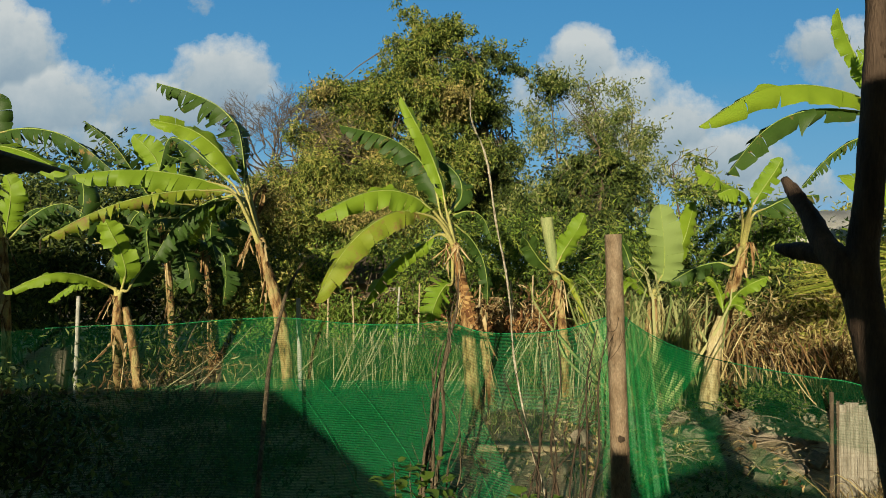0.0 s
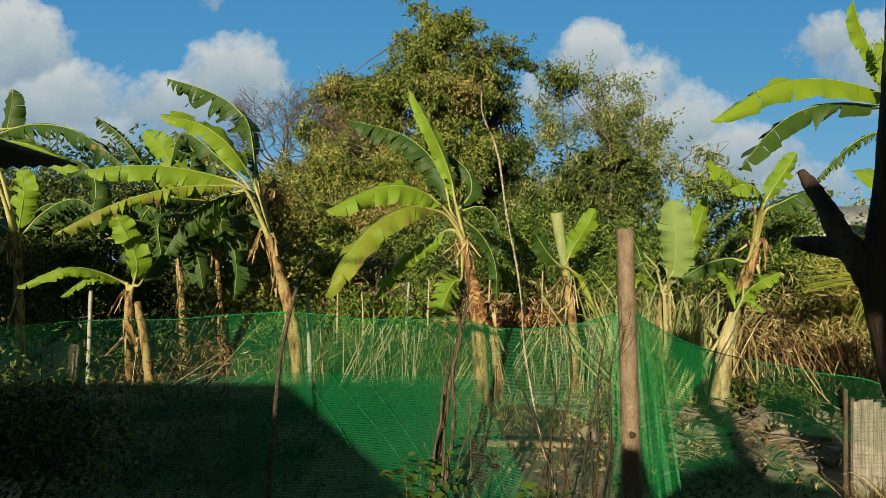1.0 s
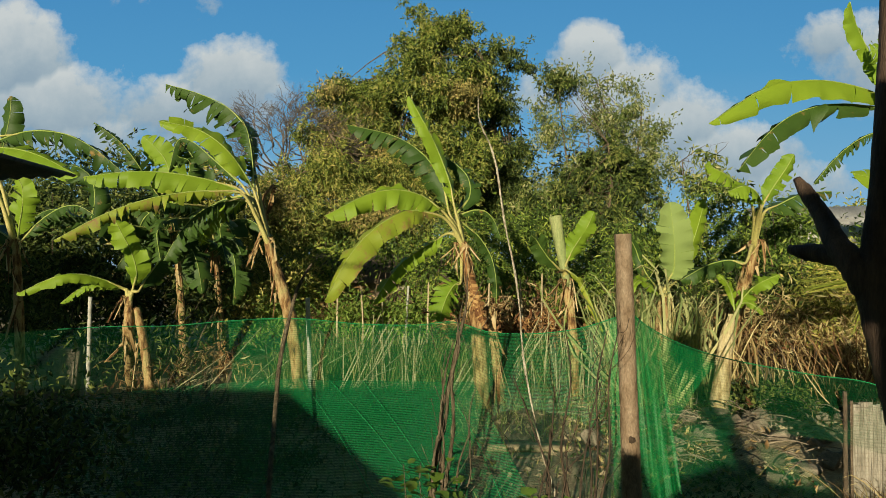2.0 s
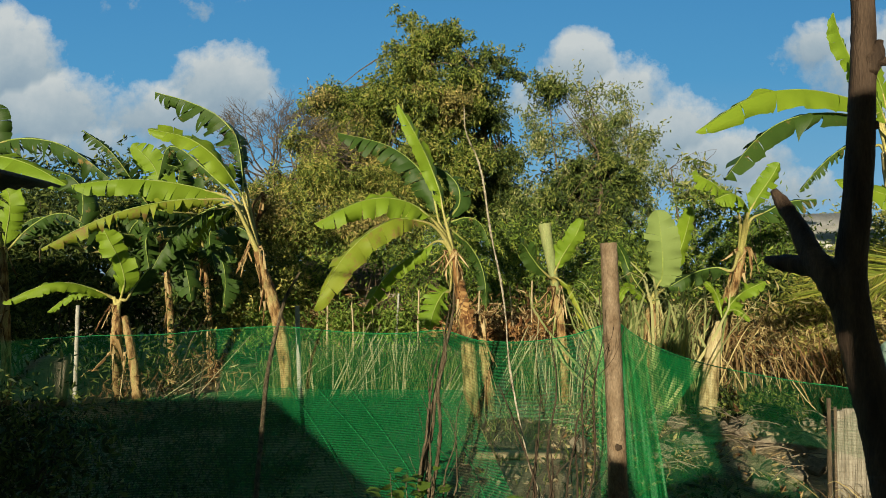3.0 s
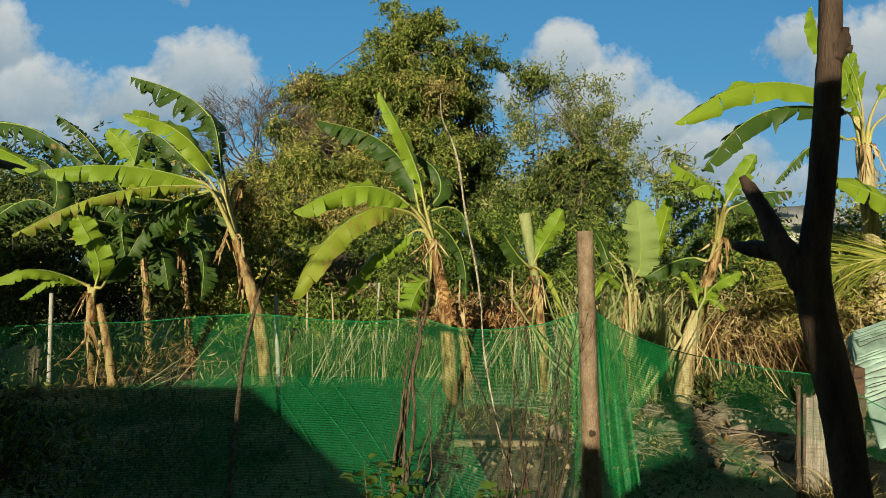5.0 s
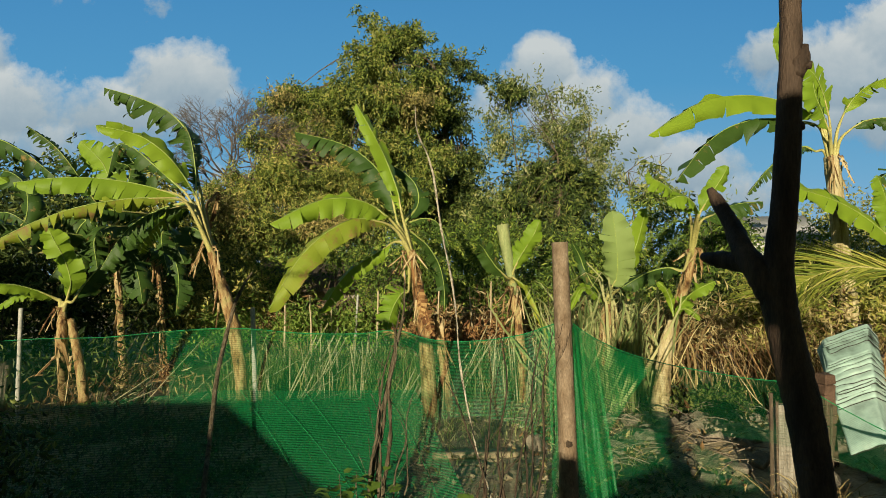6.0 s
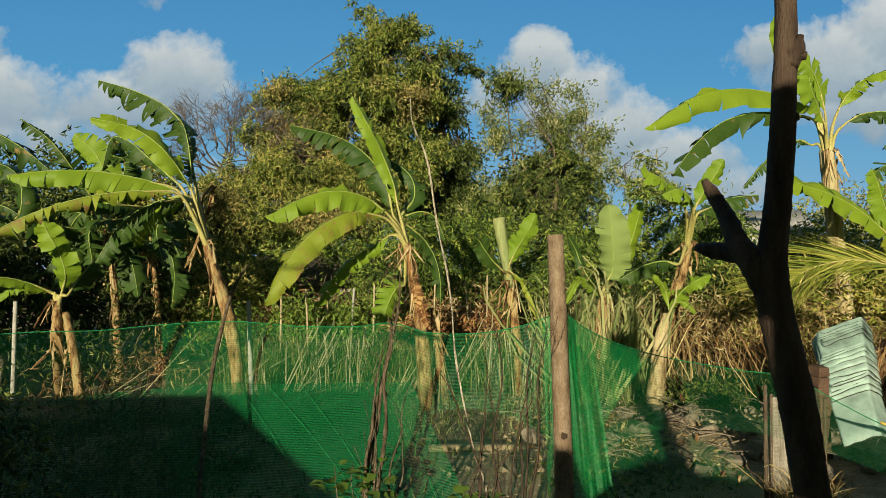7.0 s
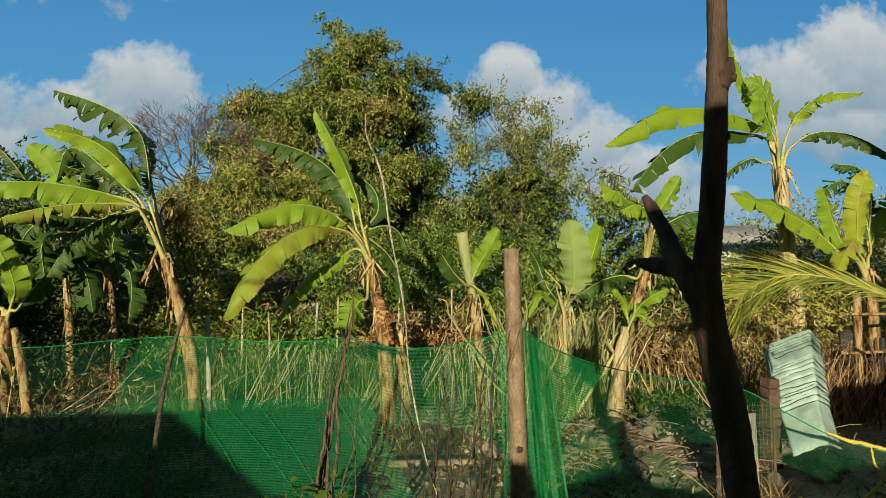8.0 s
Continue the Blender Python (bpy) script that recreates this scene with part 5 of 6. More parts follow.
def cane_stand():
    rnd = random.Random(51)
    bm = bmesh.new()
    for _ in range(24):
        cx, cy, tall = rnd.uniform(-1.6, 2.1), rnd.uniform(7.5, 8.8), rnd.uniform(0.5, 1.0)
        slant = rnd.gauss(0, 0.05) if rnd.random() < 0.8 else rnd.gauss(0.3, 0.2)
        for _ in range(rnd.randint(3, 10)):
            x, y = cx + rnd.gauss(0, 0.13), cy + rnd.gauss(0, 0.1)
            h = tall * rnd.uniform(0.4, 1.1)
            lean = slant + rnd.gauss(0, 0.08)
            r = rnd.uniform(0.004, 0.012)
            tube(bm, [(x, y, -0.02), (x + lean * h, y + rnd.gauss(0, 0.08), h)], [r, r * 0.7], 5, 3)
    for _ in range(34):
        x, y = rnd.uniform(-4.2, -0.8), rnd.uniform(6.0, 8.4)
        ln, a = rnd.uniform(0.6, 1.5), rnd.uniform(-0.5, 0.9)
        tube(bm, [(x, y, 0.02), (x + ln * math.cos(a) * 0.8, y + rnd.gauss(0, 0.2), max(0.05, abs(ln * math.sin(a))))], [0.007, 0.004], 5, 3)
    tagged(link("dry_canes", bm, M_CANE), "cut pale canes standing in the soil", "canes", kind="stuff")


cane_stand()


# ---- the net fence ----
def net_sheet(name, tops, feet, mat, parent, wave, seed, cols=90, rows=26, belly=0.0):
    rnd = random.Random(seed)
    up, lo = curve(tops, cols), curve(feet, cols)
    grid, uvs, run = [], [], 0.0
    for i in range(cols + 1):
        if i:
            run += (up[i] - up[i - 1]).length
        row, uv = [], []
        for j in range(rows + 1):
            f = j / rows
            p = up[i].lerp(lo[i], f)
            k = noise.noise(Vector((i * 0.22 + seed, f * 1.1, seed))) + 0.5 * noise.noise(Vector((i * 0.6 + f * 3, f * 2.0, seed + 9)))
            p = p + Vector((0.15 * k, -1, 0)) * wave * k * (0.25 + f) + Vector((0, -belly * math.sin(math.pi * f), 0))
            row.append(p)
            uv.append((run, f * (up[i] - lo[i]).length))
        grid.append(row)
        uvs.append(uv)
    return part(name, cloth(bmesh.new(), grid, uvs), mat, parent)


fence = thing("net_fence", (1.04, 3.75, 1.31)[:2] + (0.0,), "green shade-net fence hung on canes and cord", "fence")
TOP_A = [(-6.40, 6.00, 0.86), (-4.42, 5.70, 0.99), (-3.62, 5.60, 1.05), (-3.08, 5.55, 1.08), (-2.54, 5.50, 1.09), (-1.94, 5.30, 1.15), (-1.33, 5.10, 1.19), (-0.72, 4.80, 1.17), (-0.27, 4.60, 1.18), (0.01, 4.40, 1.22), (0.26, 4.20, 1.17), (0.54, 4.00, 1.18), (0.80, 3.85, 1.23), (1.01, 3.75, 1.31)]
FOOT_A = [(-1.30, 3.90, -0.03), (-0.80, 3.55, -0.03), (-0.40, 3.45, -0.03), (-0.08, 3.52, 0.12), (0.08, 3.78, 0.48), (0.28, 3.95, 0.67), (0.55, 3.90, 0.71), (0.80, 3.80, 0.66), (1.00, 3.70, 0.55)]
net_sheet("net", TOP_A[5:], FOOT_A, M_NET, fence, 0.035, 3, 90)
net_sheet("net", TOP_A[:6], [(-6.3, 5.0, -0.03), (-4.4, 4.6, -0.03), (-3.2, 4.1, -0.03), (-2.0, 3.5, -0.03), (-1.6, 3.9, -0.03), (-1.28, 3.89, -0.03)], M_NET_THIN, fence, 0.03, 4, 50)
net_sheet("net_skirt", FOOT_A[4:], [(0.30, 3.25, -0.03), (0.45, 3.3, -0.03), (0.65, 3.4, -0.03), (0.85, 3.5, -0.03), (1.00, 3.6, -0.03)], M_NET_THIN, fence, 0.02, 12, 40, 14)
TOP_B = [(1.11, 3.76, 1.31), (1.24, 3.90, 1.23), (1.42, 4.05, 1.14), (1.62, 4.20, 1.06), (1.84, 4.30, 0.99), (2.09, 4.35, 0.93), (2.50, 4.30, 0.86), (2.82, 4.20, 0.82), (3.03, 4.00, 0.68), (3.23, 3.85, 0.56), (3.49, 3.70, 0.48), (3.89, 3.50, 0.40)]
FOOT_B = [(1.06, 3.70, 0.20), (1.35, 3.85, 0.42), (1.8, 4.0, 0.53), (2.4, 4.0, 0.50), (2.95, 3.8, 0.36), (3.4, 3.6, 0.16), (4.0, 3.4, 0.04)]
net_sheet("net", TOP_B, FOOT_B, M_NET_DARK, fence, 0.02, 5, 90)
net_sheet("net_drape", [(1.42, 4.55, 0.26), (1.80, 4.75, 0.40), (2.15, 4.70, 0.34), (2.55, 4.55, 0.20)], [(1.38, 4.02, 0.03), (1.80, 3.98, 0.05), (2.2, 4.02, 0.05), (2.6, 4.10, 0.03)], M_NET, fence, 0.09, 13, 50, 16)
TOP_C = [(0.95, 3.73, 1.27), (1.02, 3.70, 1.31), (1.10, 3.74, 1.32), (1.20, 3.84, 1.24), (1.30, 3.92, 1.19)]
FOOT_C = [(0.97, 3.70, -0.03), (1.04, 3.64, -0.03), (1.16, 3.60, -0.03), (1.30, 3.66, -0.03), (1.42, 3.74, -0.03)]
net_sheet("net_gather", TOP_C, FOOT_C, M_NET_FOLD, fence, 0.05, 7, 60)
TOP_D = [(1.15, 3.90, 1.30), (1.38, 4.10, 1.16), (1.65, 4.28, 1.05), (1.88, 4.40, 0.98)]
FOOT_D = [(1.25, 3.85, 0.23), (1.43, 4.10, 0.51), (1.68, 4.30, 0.76), (1.89, 4.42, 0.94)]
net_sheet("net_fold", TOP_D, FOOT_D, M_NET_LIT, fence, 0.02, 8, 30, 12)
FLAP_TOP = [(-3.30, 5.10, 0.52), (-2.30, 4.85, 0.66), (-1.25, 4.53, 0.79), (-0.86, 4.38, 0.81), (-0.36, 4.20, 0.84), (0.14, 3.97, 0.88)]
FLAP_FOOT = [(-2.90, 4.20, 0.0), (-1.70, 3.80, 0.0), (-0.60, 3.45, 0.0), (-0.05, 3.2, 0.0), (0.3, 3.15, 0.0), (0.62, 3.22, 0.0)]
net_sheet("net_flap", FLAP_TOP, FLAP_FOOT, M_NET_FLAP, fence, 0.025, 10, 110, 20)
for a, b in ((0.47, 0.58), (0.60, 0.76), (0.71, 0.79), (0.93, 0.90)):      # creases and loose cords on the flap
    bm = bmesh.new()
    p, q = curve(FLAP_TOP, 50)[int(a * 50)], curve(FLAP_FOOT, 50)[int(b * 50)]
    off = Vector((0, -0.035, 0.01))
    tube(bm, [p + off, p.lerp(q, 0.35) + off + Vector((0.03, -0.01, 0)), p.lerp(q, 0.7) + off, q + off], [0.0015, 0.002, 0.0015], 5, 24, 0.2)
    part("cord", bm, M_ROPE, fence)
for pts in (TOP_A[2:], TOP_B):
    bm = bmesh.new()
    tube(bm, pts, [0.0035, 0.0035], 5, 80)
    part("cord", bm, M_ROPE, fence)
for pts, r in (([(-4.42, 7.40, 0.14), (-4.40, 7.40, 1.26)], 0.026), ([(-1.70, 7.40, 0.15), (-1.75, 7.40, 1.24)], 0.03), ([(-0.77, 9.60, 0.50), (-0.69, 9.60, 1.31)], 0.02)):
    bm = bmesh.new()
    low = Vector(pts[0])
    low.z = -0.1
    tube(bm, [low, pts[1]], [r, r * 0.9], 8, 8, 0.05)
    part("cane_stake", bm, M_WHITE, fence, "pale bamboo stake")


def post():
    top = thing("wooden_post", (1.02, 3.60, 1.06)[:2] + (0.0,), "round peeled wooden fence post with a dark knot", "post")
    a, b = Vector((1.00, 3.60, 1.80)), Vector((1.03, 3.60, 0.54))
    foot = a + (b - a) * ((a.z + 0.1) / (a.z - b.z))
    bm = bmesh.new()
    tube(bm, [foot, b, a], [0.062, 0.054, 0.048], 16, 24, 0.025, random.Random(4))
    part("shaft", bm, M_POST, top)
    bm = bmesh.new()
    k = Vector((1.02, 3.55, 0.63))
    tube(bm, [k + Vector((0, 0.03, 0)), k + Vector((0.002, -0.012, 0))], [0.032, 0.017], 9, 3, 0.3, random.Random(5))
    part("knot", bm, M_SHOOT, top, "dark branch knot")


post()


def forked_pole():
    top = thing("forked_pole", (1.20, 1.31, 0.0), "dark forked tree pole standing upright", "pole")
    rnd = random.Random(6)
    line = [(1.20, 1.31, -0.1), (1.17, 1.58, 1.01), (1.17, 1.60, 1.09), (1.17, 1.63, 1.22), (1.16, 1.66, 1.35), (1.15, 1.69, 1.49), (1.145, 1.70, 1.58),
            (1.155, 1.70, 1.67), (1.165, 1.69, 1.78), (1.18, 1.69, 1.93), (1.19, 1.69, 2.07), (1.20, 1.69, 2.22), (1.21, 1.70, 2.37), (1.215, 1.70, 2.60)]
    bm = bmesh.new()
    tube(bm, line, [0.05, 0.044, 0.045, 0.047, 0.047, 0.046, 0.047, 0.038, 0.036, 0.035, 0.033, 0.031, 0.029, 0.028], 16, 90, 0.035, rnd)
    part("trunk", bm, M_FORK, top)
    bm = bmesh.new()
    tube(bm, [(1.145, 1.70, 1.54), (1.12, 1.72, 1.60), (1.10, 1.77, 1.66), (1.105, 1.86, 1.76), (1.10, 1.93, 1.84), (1.095, 1.97, 1.885)], [0.046, 0.043, 0.034, 0.026, 0.022, 0.012], 14, 30, 0.09, rnd)
    part("fork_arm", bm, M_FORK, top)
    bm = bmesh.new()
    tube(bm, [(1.12, 1.74, 1.63), (1.08, 1.83, 1.65), (1.055, 1.87, 1.655), (1.035, 1.91, 1.665)], [0.034, 0.028, 0.024, 0.012], 12, 12, 0.10, rnd)
    part("branch_stub", bm, M_FORK, top)
    for pts, radii in (([(1.20, 1.68, 2.17), (1.215, 1.67, 2.21), (1.225, 1.66, 2.255)], [0.026, 0.026, 0.008]), ([(1.205, 1.67, 2.20), (1.238, 1.655, 2.195)], [0.016, 0.011])):
        bm = bmesh.new()
        tube(bm, pts, radii, 10, 8, 0.14, rnd)
        part("knot", bm, M_FORK, top)
    for z, a in ((2.02, 0.4), (1.86, 2.4), (1.31, 2.9), (1.12, 0.6)):      # healed branch scars
        bm = bmesh.new()
        c = Vector((1.185 if z > 1.7 else 1.165, 1.69 - max(0, 1.6 - z) * 0.17, z))
        d = Vector((math.cos(a), -abs(math.sin(a)), 0.15)).normalized()
        tube(bm, [c + d * 0.02, c + d * 0.042], [0.022, 0.010], 9, 4, 0.2, rnd)
        part("scar", bm, M_FORK, top)


forked_pole()


# ---- sticks, vines and weeds before the net ----
def stick(name, label, pts, radii, mat, wobble=0.1, twigs=0, seed=1, category="stick"):
    rnd = random.Random(seed)
    low = Vector(pts[0])
    base = (low.x, low.y, 0.0)
    top = thing(name, base, label, category)
    line = [Vector((low.x, low.y, -0.05))] + [Vector(p) for p in pts] if low.z > 0.05 else [Vector(p) for p in pts]
    bm = bmesh.new()
    tube(bm, line, radii, 7, 30, wobble, rnd)
    smooth = curve(line, 30)
    part("stem", bm, mat, top)
    for k in range(twigs):
        a = smooth[rnd.randint(6, 29)]
        bm = bmesh.new()
        e = a + Vector((rnd.gauss(0, 0.07), rnd.uniform(-0.05, 0.05), rnd.uniform(0.05, 0.26)))
        tube(bm, [a, a.lerp(e, 0.5) + Vector((rnd.gauss(0, 0.02), 0, -0.025)), e], [radii[-1] * 0.9, radii[-1] * 0.6, 0.002], 5, 6)
        part("twig", bm, mat, top)
    return top


stick("crooked_stick", "thin crooked brown stick", [(-0.97, 3.30, 0.38), (-1.07, 3.75, 0.70), (-1.14, 4.10, 0.98), (-1.13, 4.30, 1.27), (-1.08, 4.35, 1.48), (-1.00, 4.40, 1.64)], [0.013, 0.014, 0.015, 0.014, 0.014, 0.012, 0.007], M_VINE, 0.2)
VINES = (  # foot x, bend, top x, top height, thickness, twigs, words
    (-0.15, -0.02, 0.10, 1.58, 0.0125, 3, "twisted dead brown vine stem"), (-0.11, 0.03, 0.03, 1.38, 0.011, 3, "knotted dead brown vine stem"),
    (-0.18, 0.02, 0.05, 1.48, 0.009, 4, "frayed dead brown vine stem"), (-0.07, -0.05, 0.01, 1.26, 0.008, 3, "thin dark vine stem leaning on others"),
    (-0.13, 0.05, -0.05, 1.12, 0.007, 4, "thin dark vine stem leaning on others"), (-0.04, -0.03, 0.13, 1.04, 0.006, 3, "thin dark vine stem leaning on others"),
    (0.02, 0.02, 0.07, 0.92, 0.005, 3, "short dead vine shoot"))
for k, (x0, bend, x1, h, r, n, words) in enumerate(VINES):
    rv = random.Random(300 + k)
    y = 3.02 + rv.uniform(-0.04, 0.04)
    pts = [(x0 + (x1 - x0) * f + bend * math.sin(3.14 * f) + rv.gauss(0, 0.010), y + rv.gauss(0, 0.008), h * f) for f in (0.0, 0.3, 0.42, 0.54, 0.66, 0.78, 0.9, 1.0)]
    stick("dead_vine", words, pts, [r * 1.2, r * 1.1, r, r * 0.9, r * 0.85, r * 0.7, r * 0.5, 0.002], M_VINE, 0.45, n, 310 + k, "vine")
stick("tall_dead_stalk", "tall thin pale dead stalk leaning", [(0.50, 3.02, 0.50), (0.44, 3.02, 0.71), (0.36, 3.02, 1.12), (0.33, 3.02, 1.48), (0.27, 3.02, 1.81), (0.22, 3.02, 2.14), (0.15, 3.02, 2.32), (0.14, 3.02, 2.45)], [0.005, 0.005, 0.0045, 0.0045, 0.005, 0.0045, 0.0035, 0.002], M_STALK, 0.7, 0, 4, "stalk")
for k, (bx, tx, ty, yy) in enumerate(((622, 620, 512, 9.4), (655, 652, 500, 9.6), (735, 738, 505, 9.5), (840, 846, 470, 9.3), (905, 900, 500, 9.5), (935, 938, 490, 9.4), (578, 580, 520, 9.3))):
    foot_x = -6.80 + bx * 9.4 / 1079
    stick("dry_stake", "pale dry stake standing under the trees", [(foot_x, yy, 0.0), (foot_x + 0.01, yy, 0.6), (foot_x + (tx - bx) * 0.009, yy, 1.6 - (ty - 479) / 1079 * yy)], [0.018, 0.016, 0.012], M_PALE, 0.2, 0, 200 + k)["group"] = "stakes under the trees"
rnd_v = random.Random(77)
for k in range(10):
    x = 0.42 + k * 0.024 + rnd_v.uniform(-0.015, 0.015)
    y = 2.98 + rnd_v.uniform(-0.12, 0.1)
    h = rnd_v.uniform(0.7, 1.35)
    lean = rnd_v.gauss(0.01, 0.05)
    stick("dead_shoot", "thin dark dead shoot with side twigs", [(x, y, 0), (x + lean * 0.5 + rnd_v.gauss(0, 0.03), y, h * 0.3), (x + lean * 0.7 + rnd_v.gauss(0, 0.03), y + 0.02, h * 0.55), (x + lean + rnd_v.gauss(0, 0.03), y + 0.02, h * 0.8), (x + lean * 1.8, y, h)], [0.008, 0.007, 0.005, 0.004, 0.002], M_SHOOT, 0.3, 4, 100 + k, "shoot")["group"] = "dead shoots by the post"


def weed(label, base, h, n, size, seed):
    top = thing("weed", base, label, "weed")
    rnd = random.Random(seed)
    b = Vector(base)
    for k in range(n):
        bm = bmesh.new()
        a = rnd.uniform(0, 6.28)
        p0 = b + Vector((0, 0, h * rnd.uniform(0.72, 1.0)))
        out = Vector((math.cos(a), math.sin(a), rnd.uniform(-0.2, 0.5))).normalized()
        s = size * rnd.uniform(0.6, 1.2)
        q = p0 + out * s * 0.5
        tip = q + out * s + Vector((0, 0, -0.25 * s))
        side = out.cross(Vector((0, 0, 1))).normalized() * s * 0.36
        vs = [bm.verts.new(p) for p in (q, q + out * s * 0.3 + side, q + out * s * 0.65 + side * 0.8, tip, q + out * s * 0.65 - side * 0.8, q + out * s * 0.3 - side, q + out * s * 0.5 - Vector((0, 0, s * 0.1)))]
        for i in range(6):
            bm.faces.new((vs[i], vs[(i + 1) % 6], vs[6]))
        part("leaf", bm, M_WEED, top)
    bm = bmesh.new()
    tube(bm, [b, b + Vector((0.02, 0.01, h * 0.5)), b + Vector((0.0, 0, h))], [0.005, 0.004, 0.002], 5, 8)
    part("stem", bm, M_VINE, top)


for k, (x, y, h) in enumerate(((-0.22, 2.9, 0.74), (-0.15, 2.95, 0.68), (-0.03, 2.95, 0.72), (0.38, 2.95, 0.58), (0.47, 3.0, 0.52), (0.42, 2.9, 0.55), (-0.09, 2.88, 0.64))):
    weed("small green weed with soft broad leaves", (x, y, 0), h - 0.04, 14, 0.085, 60 + k)


# ---- rubble, panel and tarp by the pole ----
def rubble():
    rnd = random.Random(81)
    base_me = []
    for k in range(6):
        bm = bmesh.new()
        bmesh.ops.create_icosphere(bm, subdivisions=2, radius=0.5)
        for v in bm.verts:
            v.co *= 1 + 0.35 * noise.noise(v.co * 1.6 + Vector((k * 7, 0, 0)))
            for i in range(3):
                v.co[i] = max(-0.30, min(0.30, v.co[i]))
        me = bpy.data.meshes.new("stone")
        bm.to_mesh(me)
        bm.free()
        me.materials.append(M_STONE)
        me.shade_flat()
        base_me.append(me)
    for k in range(130):
        a, r = rnd.uniform(0, 6.28), math.sqrt(rnd.random())
        x, y = 2.9 + math.cos(a) * r * 1.7, 5.4 + math.sin(a) * r * 1.1
        s = rnd.uniform(0.06, 0.20) * (1.5 if rnd.random() < 0.2 else 1)
        ob = tagged(new("stone", rnd.choice(base_me)), "broken grey-brown rubble stone on the heap", "stone", "rubble heap")
        ob.location = (x, y, ground_height(x, y) + s * 0.18)
        ob.rotation_euler = (rnd.gauss(0, 0.55), rnd.gauss(0, 0.55), rnd.uniform(0, 6.28))
        ob.scale = (s * rnd.uniform(0.8, 1.5), s, s * rnd.uniform(0.45, 0.8))
    bm = bmesh.new()
    for _ in range(380):
        x, y = rnd.uniform(1.3, 5.0), rnd.uniform(4.5, 7.6)
        a, ln = rnd.uniform(0, 6.28), rnd.uniform(0.08, 0.5)
        z = ground_height(x, y) + rnd.uniform(0.01, 0.16)
        d = Vector((math.cos(a), math.sin(a), rnd.gauss(0, 0.16)))
        rk = rnd.uniform(0.002, 0.008)
        tube(bm, [Vector((x, y, z)), Vector((x, y, z)) + d * ln * 0.5 + Vector((0, 0, 0.03)), Vector((x, y, z)) + d * ln], [rk, rk * 0.8, rk * 0.4], 4, 4)
    tagged(link("fallen_sticks", bm, M_DRIFT), "heap of dry fallen sticks and branches", "sticks", kind="stuff")


rubble()


def clods():
    """Loose lumps of dry soil on the lit ground."""
    rng = np.random.default_rng(82)
    n = 1200
    x, y = rng.uniform(-1.6, 4.6, n), rng.uniform(4.2, 8.2, n)
    unit = np.array([(1, 0, 0), (-1, 0, 0), (0, 1, 0), (0, -1, 0), (0, 0, 1), (0, 0, -0.4), (0.6, -0.6, 0.6), (-0.6, -0.6, 0.6)])
    tri = np.array([(6, 4, 7), (6, 7, 3), (6, 3, 0), (6, 0, 4), (7, 4, 1), (7, 1, 3), (4, 0, 2), (4, 2, 1), (5, 0, 3), (5, 3, 1), (5, 1, 2), (5, 2, 0)])
    size = 0.010 + 0.03 * rng.random(n) ** 3
    p = unit[None] * size[:, None, None] * (0.6 + 0.8 * rng.random((n, 8, 1))) * np.array([1.3, 1.0, 0.8])
    base = np.stack([x, y, [ground_height(a, b) for a, b in zip(x, y)]], axis=1)
    me = bpy.data.meshes.new("soil_clods")
    me.from_pydata((p + base[:, None]).reshape(-1, 3).tolist(), [], (tri[None] + 8 * np.arange(n)[:, None, None]).reshape(-1, 3).tolist())
    me.materials.append(M_SOIL)
    tagged(new("soil_clods", me), "loose dry clods of khaki soil on the ground", "clods", kind="stuff")


clods()


def block(name, label, m, size, mat, category, jag=0.01, seed=1, cut=0.012):
    bm = bmesh.new()
    box(bm, *size, jag=jag, rnd=random.Random(seed))
    bmesh.ops.bevel(bm, geom=bm.edges[:], offset=cut, segments=2, affect="EDGES")
    ob = tagged(link(name, bm, mat), label, category)
    ob.matrix_world = m
    return ob


def panel():
    base = Vector((2.69, 4.10, 0.40))
    top = thing("board_panel", (base.x, base.y, 0), "upright panel of pale weathered boards behind wire mesh", "panel")
    rnd = random.Random(91)
    for k in range(4):
        bm = bmesh.new()
        h = 0.74 - 0.02 * k + rnd.uniform(-0.02, 0.02)
        box(bm, 0.078, 0.016, h, pose(base.x - 0.07 + k * 0.083, base.y + 0.02 * k, h / 2 - 0.02, 0, rnd.gauss(0, 2.0), 12), 0.006, rnd)
        part("board", bm, M_GREY_BOARD, top, smooth=False)
    for x, h, r in ((-0.16, 0.80, 0.015), (-0.12, 0.74, 0.009), (0.26, 0.70, 0.010)):
        bm = bmesh.new()
        tube(bm, [(base.x + x, base.y - 0.05, -0.05), (base.x + x + 0.01, base.y - 0.05, h)], [r, r * 0.9], 8, 6, 0.10, rnd)
        part("stake", bm, M_TWIG, top)
    bm = bmesh.new()
    for i in range(24):
        z = 0.06 + i * 0.029
        tube(bm, [(base.x - 0.15, base.y - 0.06, z), (base.x + 0.05, base.y - 0.045, z + rnd.gauss(0, 0.004)), (base.x + 0.26, base.y - 0.03, z)], [0.0008, 0.0008], 4, 4)
    for i in range(15):
        x = base.x - 0.15 + i * 0.029
        tube(bm, [(x, base.y - 0.058 + i * 0.002, 0.04), (x + rnd.gauss(0, 0.004), base.y - 0.058 + i * 0.002, 0.75)], [0.0008, 0.0008], 4, 3)
    part("wire_mesh", bm, M_DRIFT, top, "rusty square wire mesh")


panel()
block("concrete_block", "pale weathered concrete block among dark leaves", pose(-4.78, 7.5, 0.30, 3, 4, 12), (0.33, 0.26, 0.66), M_STONE, "block", 0.03, 95, 0.03)


